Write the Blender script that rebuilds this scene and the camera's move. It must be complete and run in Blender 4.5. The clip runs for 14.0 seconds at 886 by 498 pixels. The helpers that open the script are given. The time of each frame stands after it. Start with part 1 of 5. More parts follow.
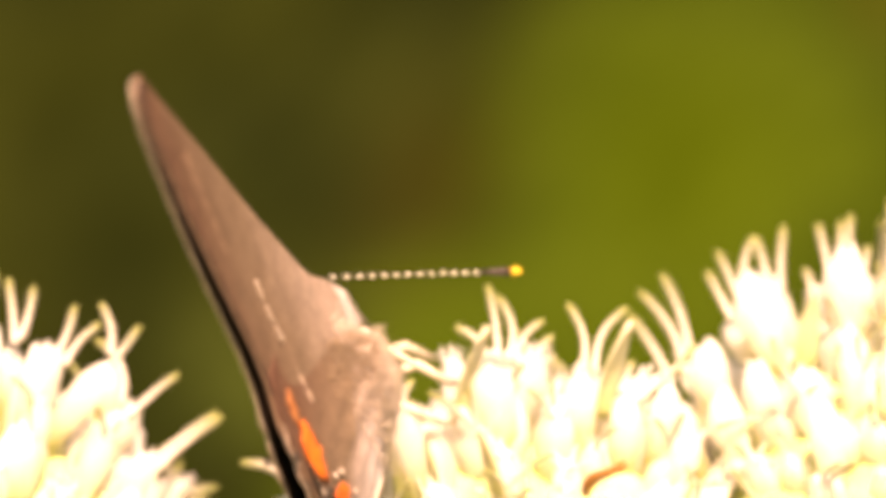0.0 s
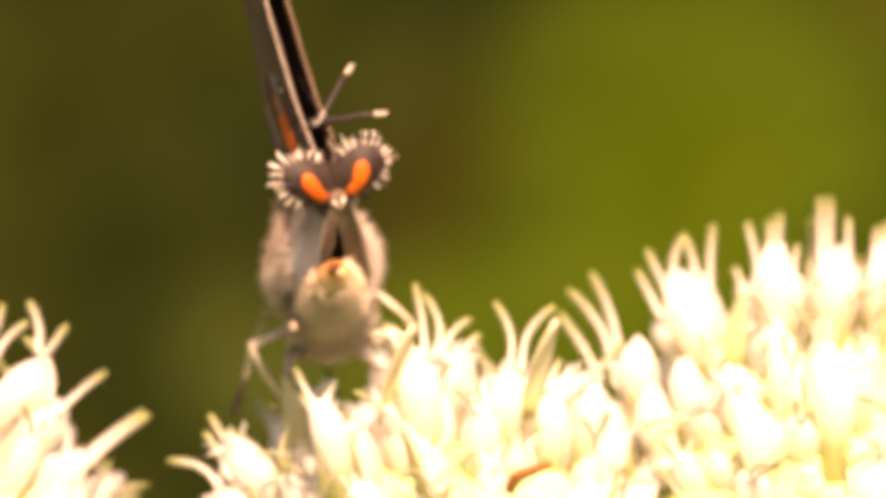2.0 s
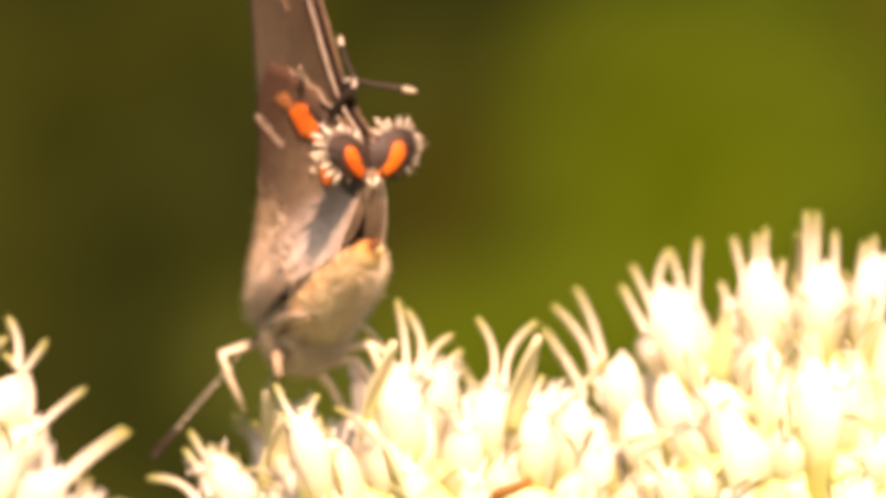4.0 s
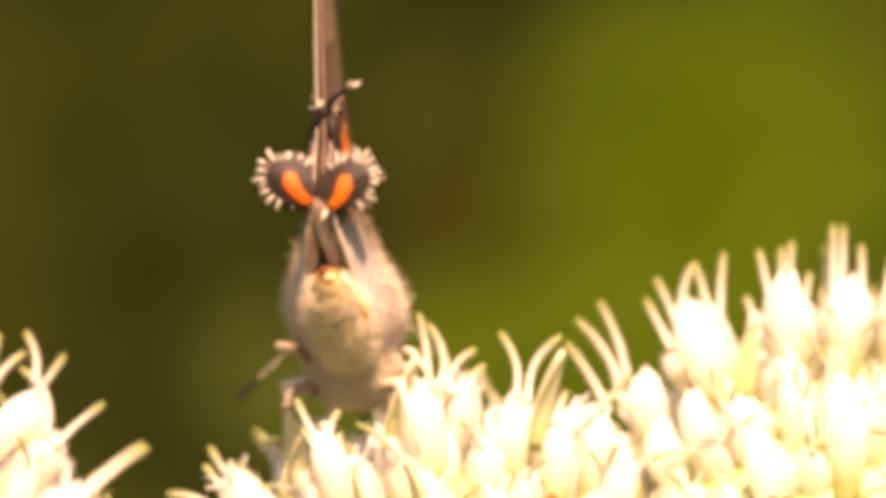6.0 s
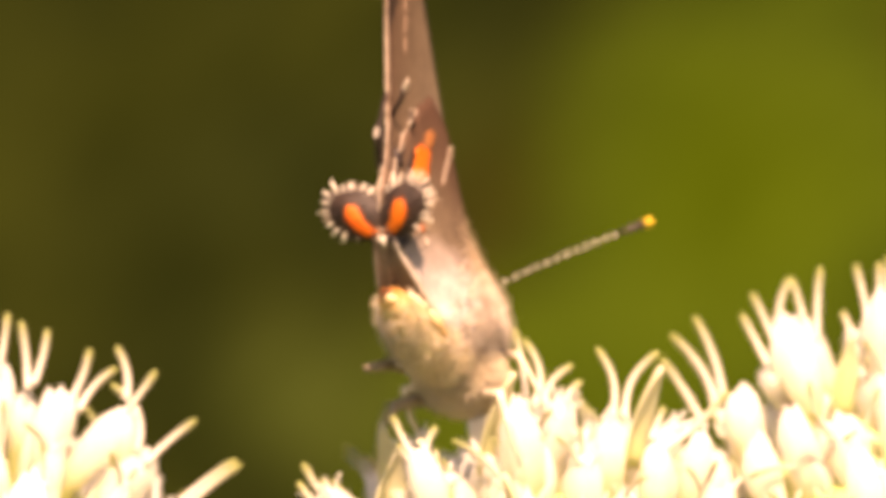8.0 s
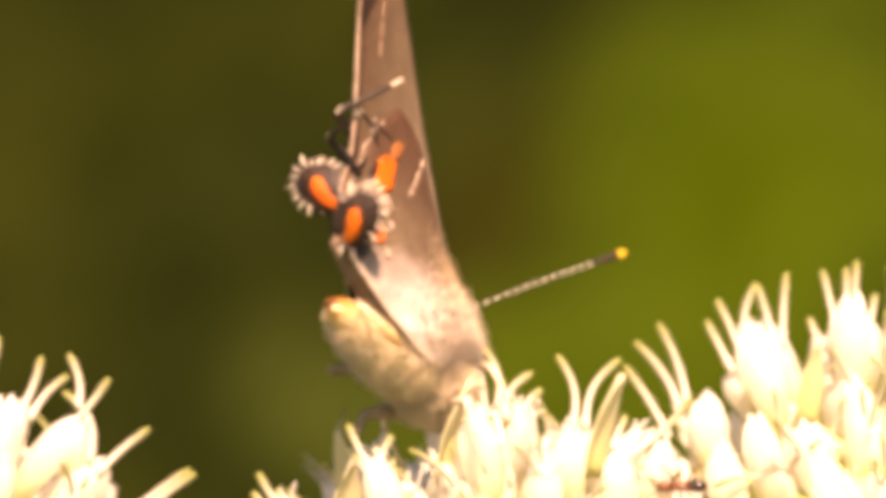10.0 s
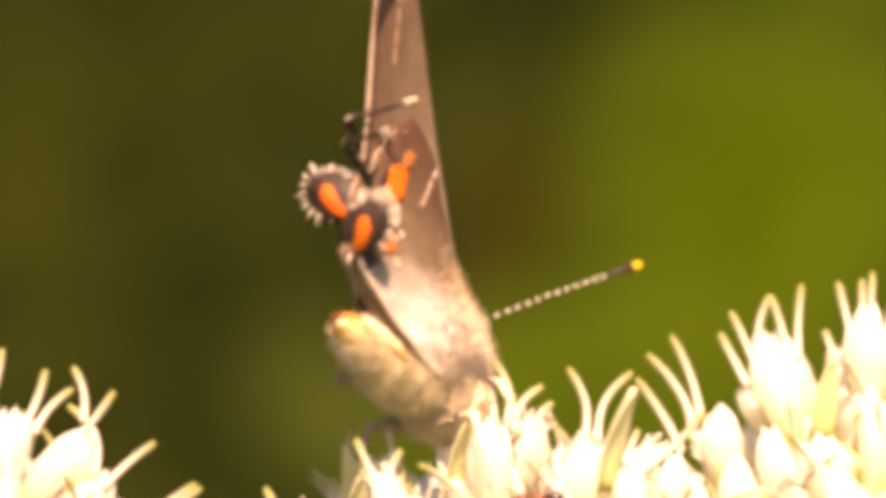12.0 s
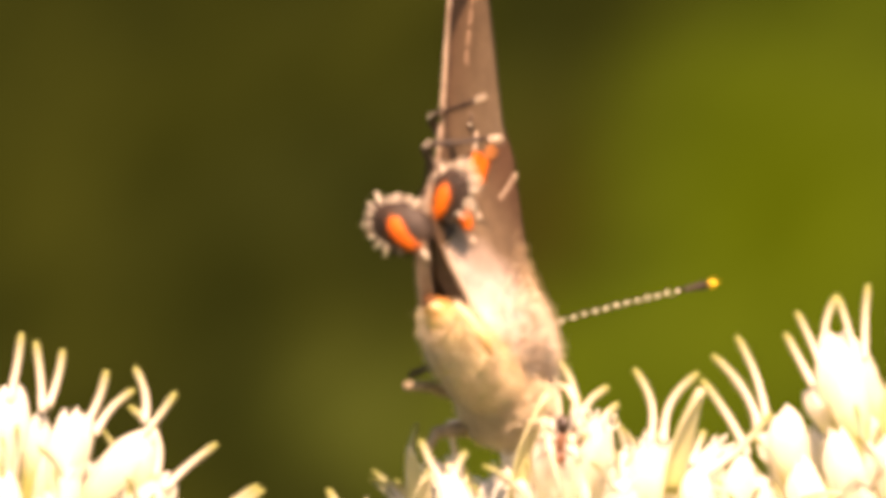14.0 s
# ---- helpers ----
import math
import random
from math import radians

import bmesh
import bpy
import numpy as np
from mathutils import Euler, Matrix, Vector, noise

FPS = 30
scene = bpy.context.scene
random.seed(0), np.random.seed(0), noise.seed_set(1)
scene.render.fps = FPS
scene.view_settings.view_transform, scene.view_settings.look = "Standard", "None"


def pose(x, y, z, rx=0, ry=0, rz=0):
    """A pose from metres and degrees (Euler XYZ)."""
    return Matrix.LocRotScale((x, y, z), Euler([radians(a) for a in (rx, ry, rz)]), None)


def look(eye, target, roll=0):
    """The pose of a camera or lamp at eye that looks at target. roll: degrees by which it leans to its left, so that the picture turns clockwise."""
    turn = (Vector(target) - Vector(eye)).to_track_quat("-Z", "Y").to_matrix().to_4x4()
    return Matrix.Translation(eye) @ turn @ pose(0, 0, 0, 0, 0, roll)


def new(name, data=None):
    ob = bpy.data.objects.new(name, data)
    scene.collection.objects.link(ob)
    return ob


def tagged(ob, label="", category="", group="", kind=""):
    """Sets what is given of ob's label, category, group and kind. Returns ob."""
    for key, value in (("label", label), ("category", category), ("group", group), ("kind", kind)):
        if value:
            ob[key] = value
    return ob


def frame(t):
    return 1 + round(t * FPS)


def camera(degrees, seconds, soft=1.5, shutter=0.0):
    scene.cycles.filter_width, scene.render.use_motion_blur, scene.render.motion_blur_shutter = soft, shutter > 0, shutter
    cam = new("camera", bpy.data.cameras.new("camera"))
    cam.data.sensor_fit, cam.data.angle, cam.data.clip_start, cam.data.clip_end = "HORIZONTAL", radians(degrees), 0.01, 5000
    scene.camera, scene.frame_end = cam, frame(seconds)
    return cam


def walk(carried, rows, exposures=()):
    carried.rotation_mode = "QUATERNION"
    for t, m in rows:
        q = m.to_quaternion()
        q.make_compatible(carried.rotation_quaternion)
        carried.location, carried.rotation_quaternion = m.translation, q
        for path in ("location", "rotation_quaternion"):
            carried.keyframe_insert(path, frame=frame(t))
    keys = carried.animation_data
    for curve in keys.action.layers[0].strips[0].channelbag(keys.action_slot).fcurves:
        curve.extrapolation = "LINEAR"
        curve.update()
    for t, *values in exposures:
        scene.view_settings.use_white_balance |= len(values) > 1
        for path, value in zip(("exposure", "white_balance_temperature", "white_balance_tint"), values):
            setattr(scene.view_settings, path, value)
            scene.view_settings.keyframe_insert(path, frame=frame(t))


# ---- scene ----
cam = camera(14.0, 14.0, soft=7.0)
cam.data.dof.use_dof = True
cam.data.dof.focus_distance = 0.130
cam.data.dof.aperture_fstop = 36.0
walk(cam, [
    (0.0, pose(-0.00476, -0.13881, 0.60209, 90.000, 0, 0.000)),
    (0.2, pose(-0.00239, -0.13881, 0.60183, 90.000, 0, 0.000)),
    (0.3, pose(-0.00039, -0.13881, 0.60165, 90.000, 0, 0.000)),
    (0.4, pose(0.00109, -0.13881, 0.60157, 90.000, 0, 0.000)),
    (0.5, pose(0.00143, -0.13881, 0.60159, 90.000, 0, 0.000)),
    (0.6, pose(0.00083, -0.13881, 0.60178, 90.000, 0, 0.000)),
    (0.7, pose(0.00013, -0.13881, 0.60204, 90.000, 0, 0.000)),
    (0.8, pose(-0.00196, -0.13881, 0.60226, 90.000, 0, 0.000)),
    (0.9, pose(-0.00257, -0.13881, 0.60237, 90.000, 0, 0.000)),
    (1.0, pose(-0.00330, -0.13881, 0.60246, 90.000, 0, 0.000)),
    (1.2, pose(-0.00076, -0.13881, 0.60187, 90.000, 0, 0.000)),
    (1.3, pose(0.00002, -0.13881, 0.60161, 90.000, 0, 0.000)),
    (1.4, pose(0.00054, -0.13881, 0.60146, 90.000, 0, 0.000)),
    (1.5, pose(0.00096, -0.13881, 0.60133, 90.000, 0, 0.000)),
    (1.6, pose(0.00020, -0.13881, 0.60154, 90.000, 0, 0.000)),
    (1.7, pose(-0.00067, -0.13881, 0.60193, 90.000, 0, 0.000)),
    (1.8, pose(-0.00220, -0.13881, 0.60237, 90.000, 0, 0.000)),
    (1.9, pose(-0.00213, -0.13881, 0.60222, 90.000, 0, 0.000)),
    (2.0, pose(-0.00196, -0.13881, 0.60202, 90.000, 0, 0.000)),
    (2.1, pose(-0.00113, -0.13881, 0.60183, 90.000, 0, 0.000)),
    (2.2, pose(0.00093, -0.13881, 0.60157, 90.000, 0, 0.000)),
    (2.8, pose(-0.00019, -0.13841, 0.60181, 90.048, 0, 0.064)),
    (3.5, pose(-0.00077, -0.13796, 0.60210, 90.104, 0, 0.139)),
    (4.3, pose(-0.00093, -0.13745, 0.60229, 90.168, 0, 0.224)),
    (4.5, pose(-0.00180, -0.13729, 0.60199, 90.184, 0, 0.237)),
    (5.0, pose(0.00024, -0.13691, 0.60247, 90.224, 0, 0.269)),
    (5.5, pose(-0.00141, -0.13653, 0.60210, 90.256, 0, 0.359)),
    (6.0, pose(-0.00107, -0.13616, 0.60243, 90.288, 0, 0.449)),
    (6.5, pose(-0.00145, -0.13579, 0.60228, 90.320, 0, 0.538)),
    (7.0, pose(-0.00178, -0.13542, 0.60233, 90.353, 0, 0.673)),
    (7.5, pose(-0.00118, -0.13505, 0.60269, 90.385, 0, 0.808)),
    (8.0, pose(-0.00376, -0.13472, 0.60269, 90.417, 0, 0.830)),
    (8.5, pose(-0.00122, -0.13432, 0.60271, 90.449, 0, 0.852)),
    (8.7, pose(-0.00205, -0.13419, 0.60265, 90.457, 0, 0.863)),
    (9.3, pose(-0.00169, -0.13326, 0.60270, 90.481, 0, 0.896)),
    (10.0, pose(-0.00201, -0.13222, 0.60269, 90.510, 0, 0.933)),
    (10.8, pose(-0.00179, -0.13103, 0.60268, 90.542, 0, 0.976)),
    (11.0, pose(-0.00123, -0.13091, 0.60272, 90.551, 0, 0.987)),
    (11.5, pose(-0.00218, -0.13065, 0.60271, 90.571, 0, 1.107)),
    (12.0, pose(-0.00172, -0.13036, 0.60294, 90.591, 0, 1.226)),
    (12.5, pose(-0.00197, -0.13009, 0.60276, 90.612, 0, 1.346)),
    (13.0, pose(-0.00302, -0.12985, 0.60285, 90.632, 0, 1.466)),
    (13.5, pose(-0.00237, -0.12956, 0.60284, 90.653, 0, 1.585)),
    (14.0, pose(-0.00297, -0.12931, 0.60275, 90.673, 0, 1.705)),
], [(0.0, 1.75, 9400, 37), (2.2, 1.63, 9450, 39), (4.3, 1.58, 9400, 38), (8.5, 1.57, 9500, 36), (14.0, 1.63, 9600, 35)])

# ---- daylight ----
SUN_DIR = Vector((0.12, -0.66, 0.74)).normalized()
sun = new("sun", bpy.data.lights.new("sun", "SUN"))
sun.data.energy, sun.data.angle, sun.data.color = 5.0, radians(0.6), (1.0, 0.83, 0.7)
sun.matrix_world = look(SUN_DIR * 5, (0, 0, 0))
world = bpy.data.worlds.new("sky")
scene.world = world
world.use_nodes = True
wn = world.node_tree
sky = wn.nodes.new("ShaderNodeTexSky")
sky.sky_type, sky.sun_disc = "NISHITA", False
sky.sun_elevation = math.asin(SUN_DIR.z)
sky.sun_rotation = math.atan2(SUN_DIR.x, SUN_DIR.y)
wn.links.new(sky.outputs[0], wn.nodes["Background"].inputs[0])
wn.nodes["Background"].inputs[1].default_value = 0.075

MM = 0.001
HEAD_Z = 0.6          # height of the flower heads above the ground


# ---- materials ----
def base_mat(name, rough=0.6, spec=0.3):
    m = bpy.data.materials.new(name)
    m.use_nodes = True
    b = m.node_tree.nodes["Principled BSDF"]
    b.inputs["Roughness"].default_value = rough
    b.inputs["Specular IOR Level"].default_value = spec
    return m, m.node_tree, b


def noise_node(nt, scale, detail=4.0, coord="Object"):
    tc = nt.nodes.new("ShaderNodeTexCoord")
    n = nt.nodes.new("ShaderNodeTexNoise")
    n.inputs["Scale"].default_value, n.inputs["Detail"].default_value = scale, detail
    nt.links.new(tc.outputs[coord], n.inputs["Vector"])
    return n


def ramp(nt, fac, stops):
    r = nt.nodes.new("ShaderNodeValToRGB")
    e = r.color_ramp.elements
    while len(e) < len(stops):
        e.new(0.5)
    for el, (p, c) in zip(e, stops):
        el.position, el.color = p, (*c, 1)
    nt.links.new(fac, r.inputs[0])
    return r


def mottled(name, dark, light, scale, rough=0.6, spec=0.3, bump=0.0, bump_scale=None, through_light=0.0, lo=0.3, hi=0.7):
    """A surface whose colour wanders between two tones at two scales, with fine relief; through_light lets light pass as in petals and wings."""
    m, nt, b = base_mat(name, rough, spec)
    n1, n2 = noise_node(nt, scale), noise_node(nt, scale * 5.3, 2.0)
    mix = nt.nodes.new("ShaderNodeMath")
    mix.operation = "MULTIPLY_ADD"
    mix.inputs[1].default_value = 0.35
    nt.links.new(n2.outputs[0], mix.inputs[0])
    sc = nt.nodes.new("ShaderNodeMath")
    sc.operation = "MULTIPLY"
    sc.inputs[1].default_value = 0.65
    nt.links.new(n1.outputs[0], sc.inputs[0])
    nt.links.new(sc.outputs[0], mix.inputs[2])
    r = ramp(nt, mix.outputs[0], [(lo, dark), (hi, light)])
    nt.links.new(r.outputs[0], b.inputs["Base Color"])
    if bump:
        n3 = noise_node(nt, bump_scale or scale * 6, 3.0)
        bp = nt.nodes.new("ShaderNodeBump")
        bp.inputs["Strength"].default_value, bp.inputs["Distance"].default_value = bump, 0.0001
        nt.links.new(n3.outputs[0], bp.inputs["Height"])
        nt.links.new(bp.outputs[0], b.inputs["Normal"])
    if through_light:
        tr = nt.nodes.new("ShaderNodeBsdfTranslucent")
        nt.links.new(r.outputs[0], tr.inputs[0])
        ms = nt.nodes.new("ShaderNodeMixShader")
        ms.inputs[0].default_value = through_light
        nt.links.new(b.outputs[0], ms.inputs[1])
        nt.links.new(tr.outputs[0], ms.inputs[2])
        nt.links.new(ms.outputs[0], nt.nodes["Material Output"].inputs[0])
    return m


def along_z(name, stops, z0, z1, rough=0.55, through_light=0.0, wander=0.15, scale=900, coord="Object"):
    """Colour that runs along the part's own length from z0 to z1 metres, loosened by noise."""
    m, nt, b = base_mat(name, rough, 0.25)
    tc = nt.nodes.new("ShaderNodeTexCoord")
    sp = nt.nodes.new("ShaderNodeSeparateXYZ")
    nt.links.new(tc.outputs[coord], sp.inputs[0])
    mr = nt.nodes.new("ShaderNodeMapRange")
    mr.inputs[1].default_value, mr.inputs[2].default_value = z0, z1
    nt.links.new(sp.outputs[2], mr.inputs[0])
    n = noise_node(nt, scale)
    ad = nt.nodes.new("ShaderNodeMath")
    ad.operation = "MULTIPLY_ADD"
    ad.inputs[1].default_value = wander
    nt.links.new(n.outputs[0], ad.inputs[0])
    nt.links.new(mr.outputs[0], ad.inputs[2])
    r = ramp(nt, ad.outputs[0], stops)
    nt.links.new(r.outputs[0], b.inputs["Base Color"])
    if through_light:
        tr = nt.nodes.new("ShaderNodeBsdfTranslucent")
        nt.links.new(r.outputs[0], tr.inputs[0])
        ms = nt.nodes.new("ShaderNodeMixShader")
        ms.inputs[0].default_value = through_light
        nt.links.new(b.outputs[0], ms.inputs[1])
        nt.links.new(tr.outputs[0], ms.inputs[2])
        nt.links.new(ms.outputs[0], nt.nodes["Material Output"].inputs[0])
    return m


M_PETAL = along_z("petal_white", [(0.0, (0.45, 0.51, 0.16)), (0.42, (0.58, 0.61, 0.29)), (0.58, (0.75, 0.74, 0.52)), (0.75, (0.89, 0.875, 0.76)), (1.0, (0.91, 0.895, 0.845))], 0.0005, 0.0044, 0.6, 0.68, 0.3, 800)
M_STYLE = along_z("style_cream", [(0.0, (0.84, 0.79, 0.71)), (0.55, (0.64, 0.6, 0.51)), (0.84, (0.42, 0.42, 0.28)), (1.0, (0.27, 0.29, 0.1))], 0.0, 1.0, 0.5, 0.3, 0.12, 900, "Generated")
M_BRACT = along_z("bract_cream", [(0.0, (0.5, 0.53, 0.2)), (0.45, (0.68, 0.68, 0.42)), (1.0, (0.76, 0.73, 0.54))], 0.0, 0.004, 0.5, 0.5)
M_CORE = mottled("core_green", (0.42, 0.48, 0.15), (0.6, 0.64, 0.32), 400, 0.6)
M_STEM = mottled("stem_green", (0.09, 0.14, 0.02), (0.2, 0.24, 0.06), 300, 0.55)
M_DEAD = mottled("withered_brown", (0.16, 0.06, 0.012), (0.36, 0.17, 0.035), 900, 0.7)
M_BUDGREEN = mottled("bud_yellow_green", (0.2, 0.21, 0.05), (0.32, 0.32, 0.09), 900, 0.5)
M_BAND = mottled("wing_dark_band", (0.006, 0.004, 0.003), (0.022, 0.013, 0.009), 1500, 0.8, 0.1)
M_RING = mottled("ring_pale", (0.62, 0.58, 0.48), (0.8, 0.75, 0.64), 2500, 0.6)
M_VEIN = mottled("wing_vein", (0.14, 0.09, 0.058), (0.2, 0.135, 0.09), 2500, 0.7)
M_FRINGE = mottled("fringe_tan", (0.25, 0.19, 0.14), (0.47, 0.38, 0.29), 2500, 0.6)
M_DASH = mottled("dash_tan", (0.2, 0.125, 0.08), (0.29, 0.195, 0.13), 2500, 0.6)
M_WHITE = mottled("scale_white", (0.62, 0.55, 0.42), (0.84, 0.78, 0.66), 2500, 0.6)
M_ORANGE = mottled("scale_orange", (0.32, 0.036, 0.004), (0.62, 0.15, 0.012), 1000, 0.55)
M_BLACK = mottled("scale_black", (0.008, 0.005, 0.004), (0.032, 0.019, 0.013), 1800, 0.5)
M_LOBE = mottled("lobe_brown", (0.01, 0.006, 0.004), (0.04, 0.023, 0.014), 2200, 0.6)
M_PALE = mottled("dash_white", (0.38, 0.31, 0.24), (0.58, 0.49, 0.39), 2500, 0.6)
M_RUST = mottled("scale_rust", (0.2, 0.065, 0.02), (0.32, 0.12, 0.035), 1700, 0.6)
M_UPPER = mottled("wing_upper_dark", (0.012, 0.008, 0.006), (0.035, 0.022, 0.015), 900, 0.75, 0.1)
M_TUFT = along_z("abdomen_tuft", [(0.0, (0.6, 0.34, 0.1)), (0.5, (0.74, 0.55, 0.28)), (1.0, (0.86, 0.76, 0.56))], 0.0, 1.0, 0.6, 0.2, 0.3, 1500, "Generated")
M_WINGHAIR = mottled("wing_hair_pale", (0.35, 0.265, 0.175), (0.55, 0.445, 0.315), 1500, 0.7, 0.2, 0.0, None, 0.5)
M_FOLD = mottled("fold_pinkish", (0.13, 0.09, 0.062), (0.26, 0.19, 0.135), 900, 0.75, 0.15, 0.3, 4000, 0.2)
M_SHOULDER = mottled("shoulder_lilac", (0.56, 0.5, 0.46), (0.76, 0.69, 0.64), 1200, 0.7, 0.2, 0.0, None, 0.3)
M_FUR = mottled("fur_grey_white", (0.66, 0.56, 0.45), (0.9, 0.82, 0.71), 1200, 0.7, 0.2, 0.0, None, 0.5)
M_LEG = mottled("leg_pale", (0.36, 0.28, 0.2), (0.74, 0.66, 0.52), 1800, 0.55)
M_CREAM = mottled("belly_hair", (0.5, 0.41, 0.28), (0.77, 0.68, 0.5), 700, 0.7, 0.2, 0.0, None, 0.2)
M_LEGDARK = mottled("leg_grey", (0.13, 0.1, 0.07), (0.3, 0.24, 0.16), 1800, 0.55)
M_EYE = mottled("eye_dark", (0.01, 0.008, 0.006), (0.03, 0.02, 0.015), 3000, 0.2, 0.6)
M_GOLD = mottled("club_yellow", (0.45, 0.27, 0.015), (0.62, 0.42, 0.04), 2500, 0.5)
M_GASTER = mottled("gaster_black", (0.012, 0.008, 0.006), (0.04, 0.02, 0.012), 2500, 0.25, 0.5)
M_ANT = mottled("ant_brown", (0.07, 0.022, 0.009), (0.2, 0.075, 0.03), 2500, 0.35, 0.5)


def wing_mat(name, stops, stretch, reach):
    """Wing scales: pale hair near the base, beige in the middle, redder brown outwards, with faint veins and grain; light passes a little."""
    m, nt, b = base_mat(name, 0.8, 0.1)
    tc = nt.nodes.new("ShaderNodeTexCoord")
    ln = nt.nodes.new("ShaderNodeVectorMath")
    ln.operation = "LENGTH"
    off = nt.nodes.new("ShaderNodeVectorMath")
    off.operation = "ADD"
    off.inputs[1].default_value = (0.0007, 0.0, 0.001)
    nt.links.new(tc.outputs["Object"], off.inputs[0])
    sq = nt.nodes.new("ShaderNodeVectorMath")
    sq.operation = "MULTIPLY"
    sq.inputs[1].default_value = stretch
    nt.links.new(off.outputs[0], sq.inputs[0])
    nt.links.new(sq.outputs[0], ln.inputs[0])
    n1, n2 = noise_node(nt, 500, 4.0), noise_node(nt, 5000, 2.0)
    wob = nt.nodes.new("ShaderNodeMath")
    wob.operation = "MULTIPLY_ADD"
    wob.inputs[1].default_value = 0.0018
    nt.links.new(n1.outputs[0], wob.inputs[0])
    nt.links.new(ln.outputs["Value"], wob.inputs[2])
    far = nt.nodes.new("ShaderNodeMapRange")
    far.inputs[1].default_value, far.inputs[2].default_value = 0.0015, reach
    nt.links.new(wob.outputs[0], far.inputs[0])
    r = ramp(nt, far.outputs[0], stops)
    g = ramp(nt, n2.outputs[0], [(0.3, (0.72, 0.72, 0.72)), (0.7, (1.0, 1.0, 1.0))])
    mx = nt.nodes.new("ShaderNodeMix")
    mx.data_type, mx.blend_type = "RGBA", "MULTIPLY"
    mx.inputs[0].default_value = 1.0
    nt.links.new(r.outputs[0], mx.inputs[6])
    nt.links.new(g.outputs[0], mx.inputs[7])
    spots = ramp(nt, noise_node(nt, 1100, 3.0).outputs[0], [(0.35, (0.86, 0.85, 0.84)), (0.6, (1.05, 1.04, 1.03))])
    mz = nt.nodes.new("ShaderNodeMix")
    mz.data_type, mz.blend_type = "RGBA", "MULTIPLY"
    mz.inputs[0].default_value = 1.0
    nt.links.new(mx.outputs[2], mz.inputs[6])
    nt.links.new(spots.outputs[0], mz.inputs[7])
    mx = mz
    nt.links.new(mx.outputs[2], b.inputs["Base Color"])
    bp = nt.nodes.new("ShaderNodeBump")
    bp.inputs["Strength"].default_value, bp.inputs["Distance"].default_value = 0.4, 0.00008
    nt.links.new(n2.outputs[0], bp.inputs["Height"])
    nt.links.new(bp.outputs[0], b.inputs["Normal"])
    tr = nt.nodes.new("ShaderNodeBsdfTranslucent")
    nt.links.new(mx.outputs[2], tr.inputs[0])
    ms = nt.nodes.new("ShaderNodeMixShader")
    ms.inputs[0].default_value = 0.12
    nt.links.new(b.outputs[0], ms.inputs[1])
    nt.links.new(tr.outputs[0], ms.inputs[2])
    nt.links.new(ms.outputs[0], nt.nodes["Material Output"].inputs[0])
    return m


M_WING = wing_mat("forewing_scales", [(0.0, (0.34, 0.27, 0.215)), (0.42, (0.155, 0.112, 0.073)), (0.6, (0.128, 0.087, 0.055)), (0.74, (0.1, 0.059, 0.037)), (1.0, (0.08, 0.042, 0.027))], (1.0, 1.0, 0.35), 0.0122)
M_HIND = wing_mat("hindwing_scales", [(0.0, (0.72, 0.65, 0.63)), (0.165, (0.64, 0.575, 0.545)), (0.255, (0.36, 0.3, 0.26)), (0.355, (0.168, 0.121, 0.079)), (0.56, (0.132, 0.088, 0.056)), (0.74, (0.108, 0.062, 0.039)), (1.0, (0.09, 0.046, 0.03))], (0.6, 1.0, 1.9), 0.0175)


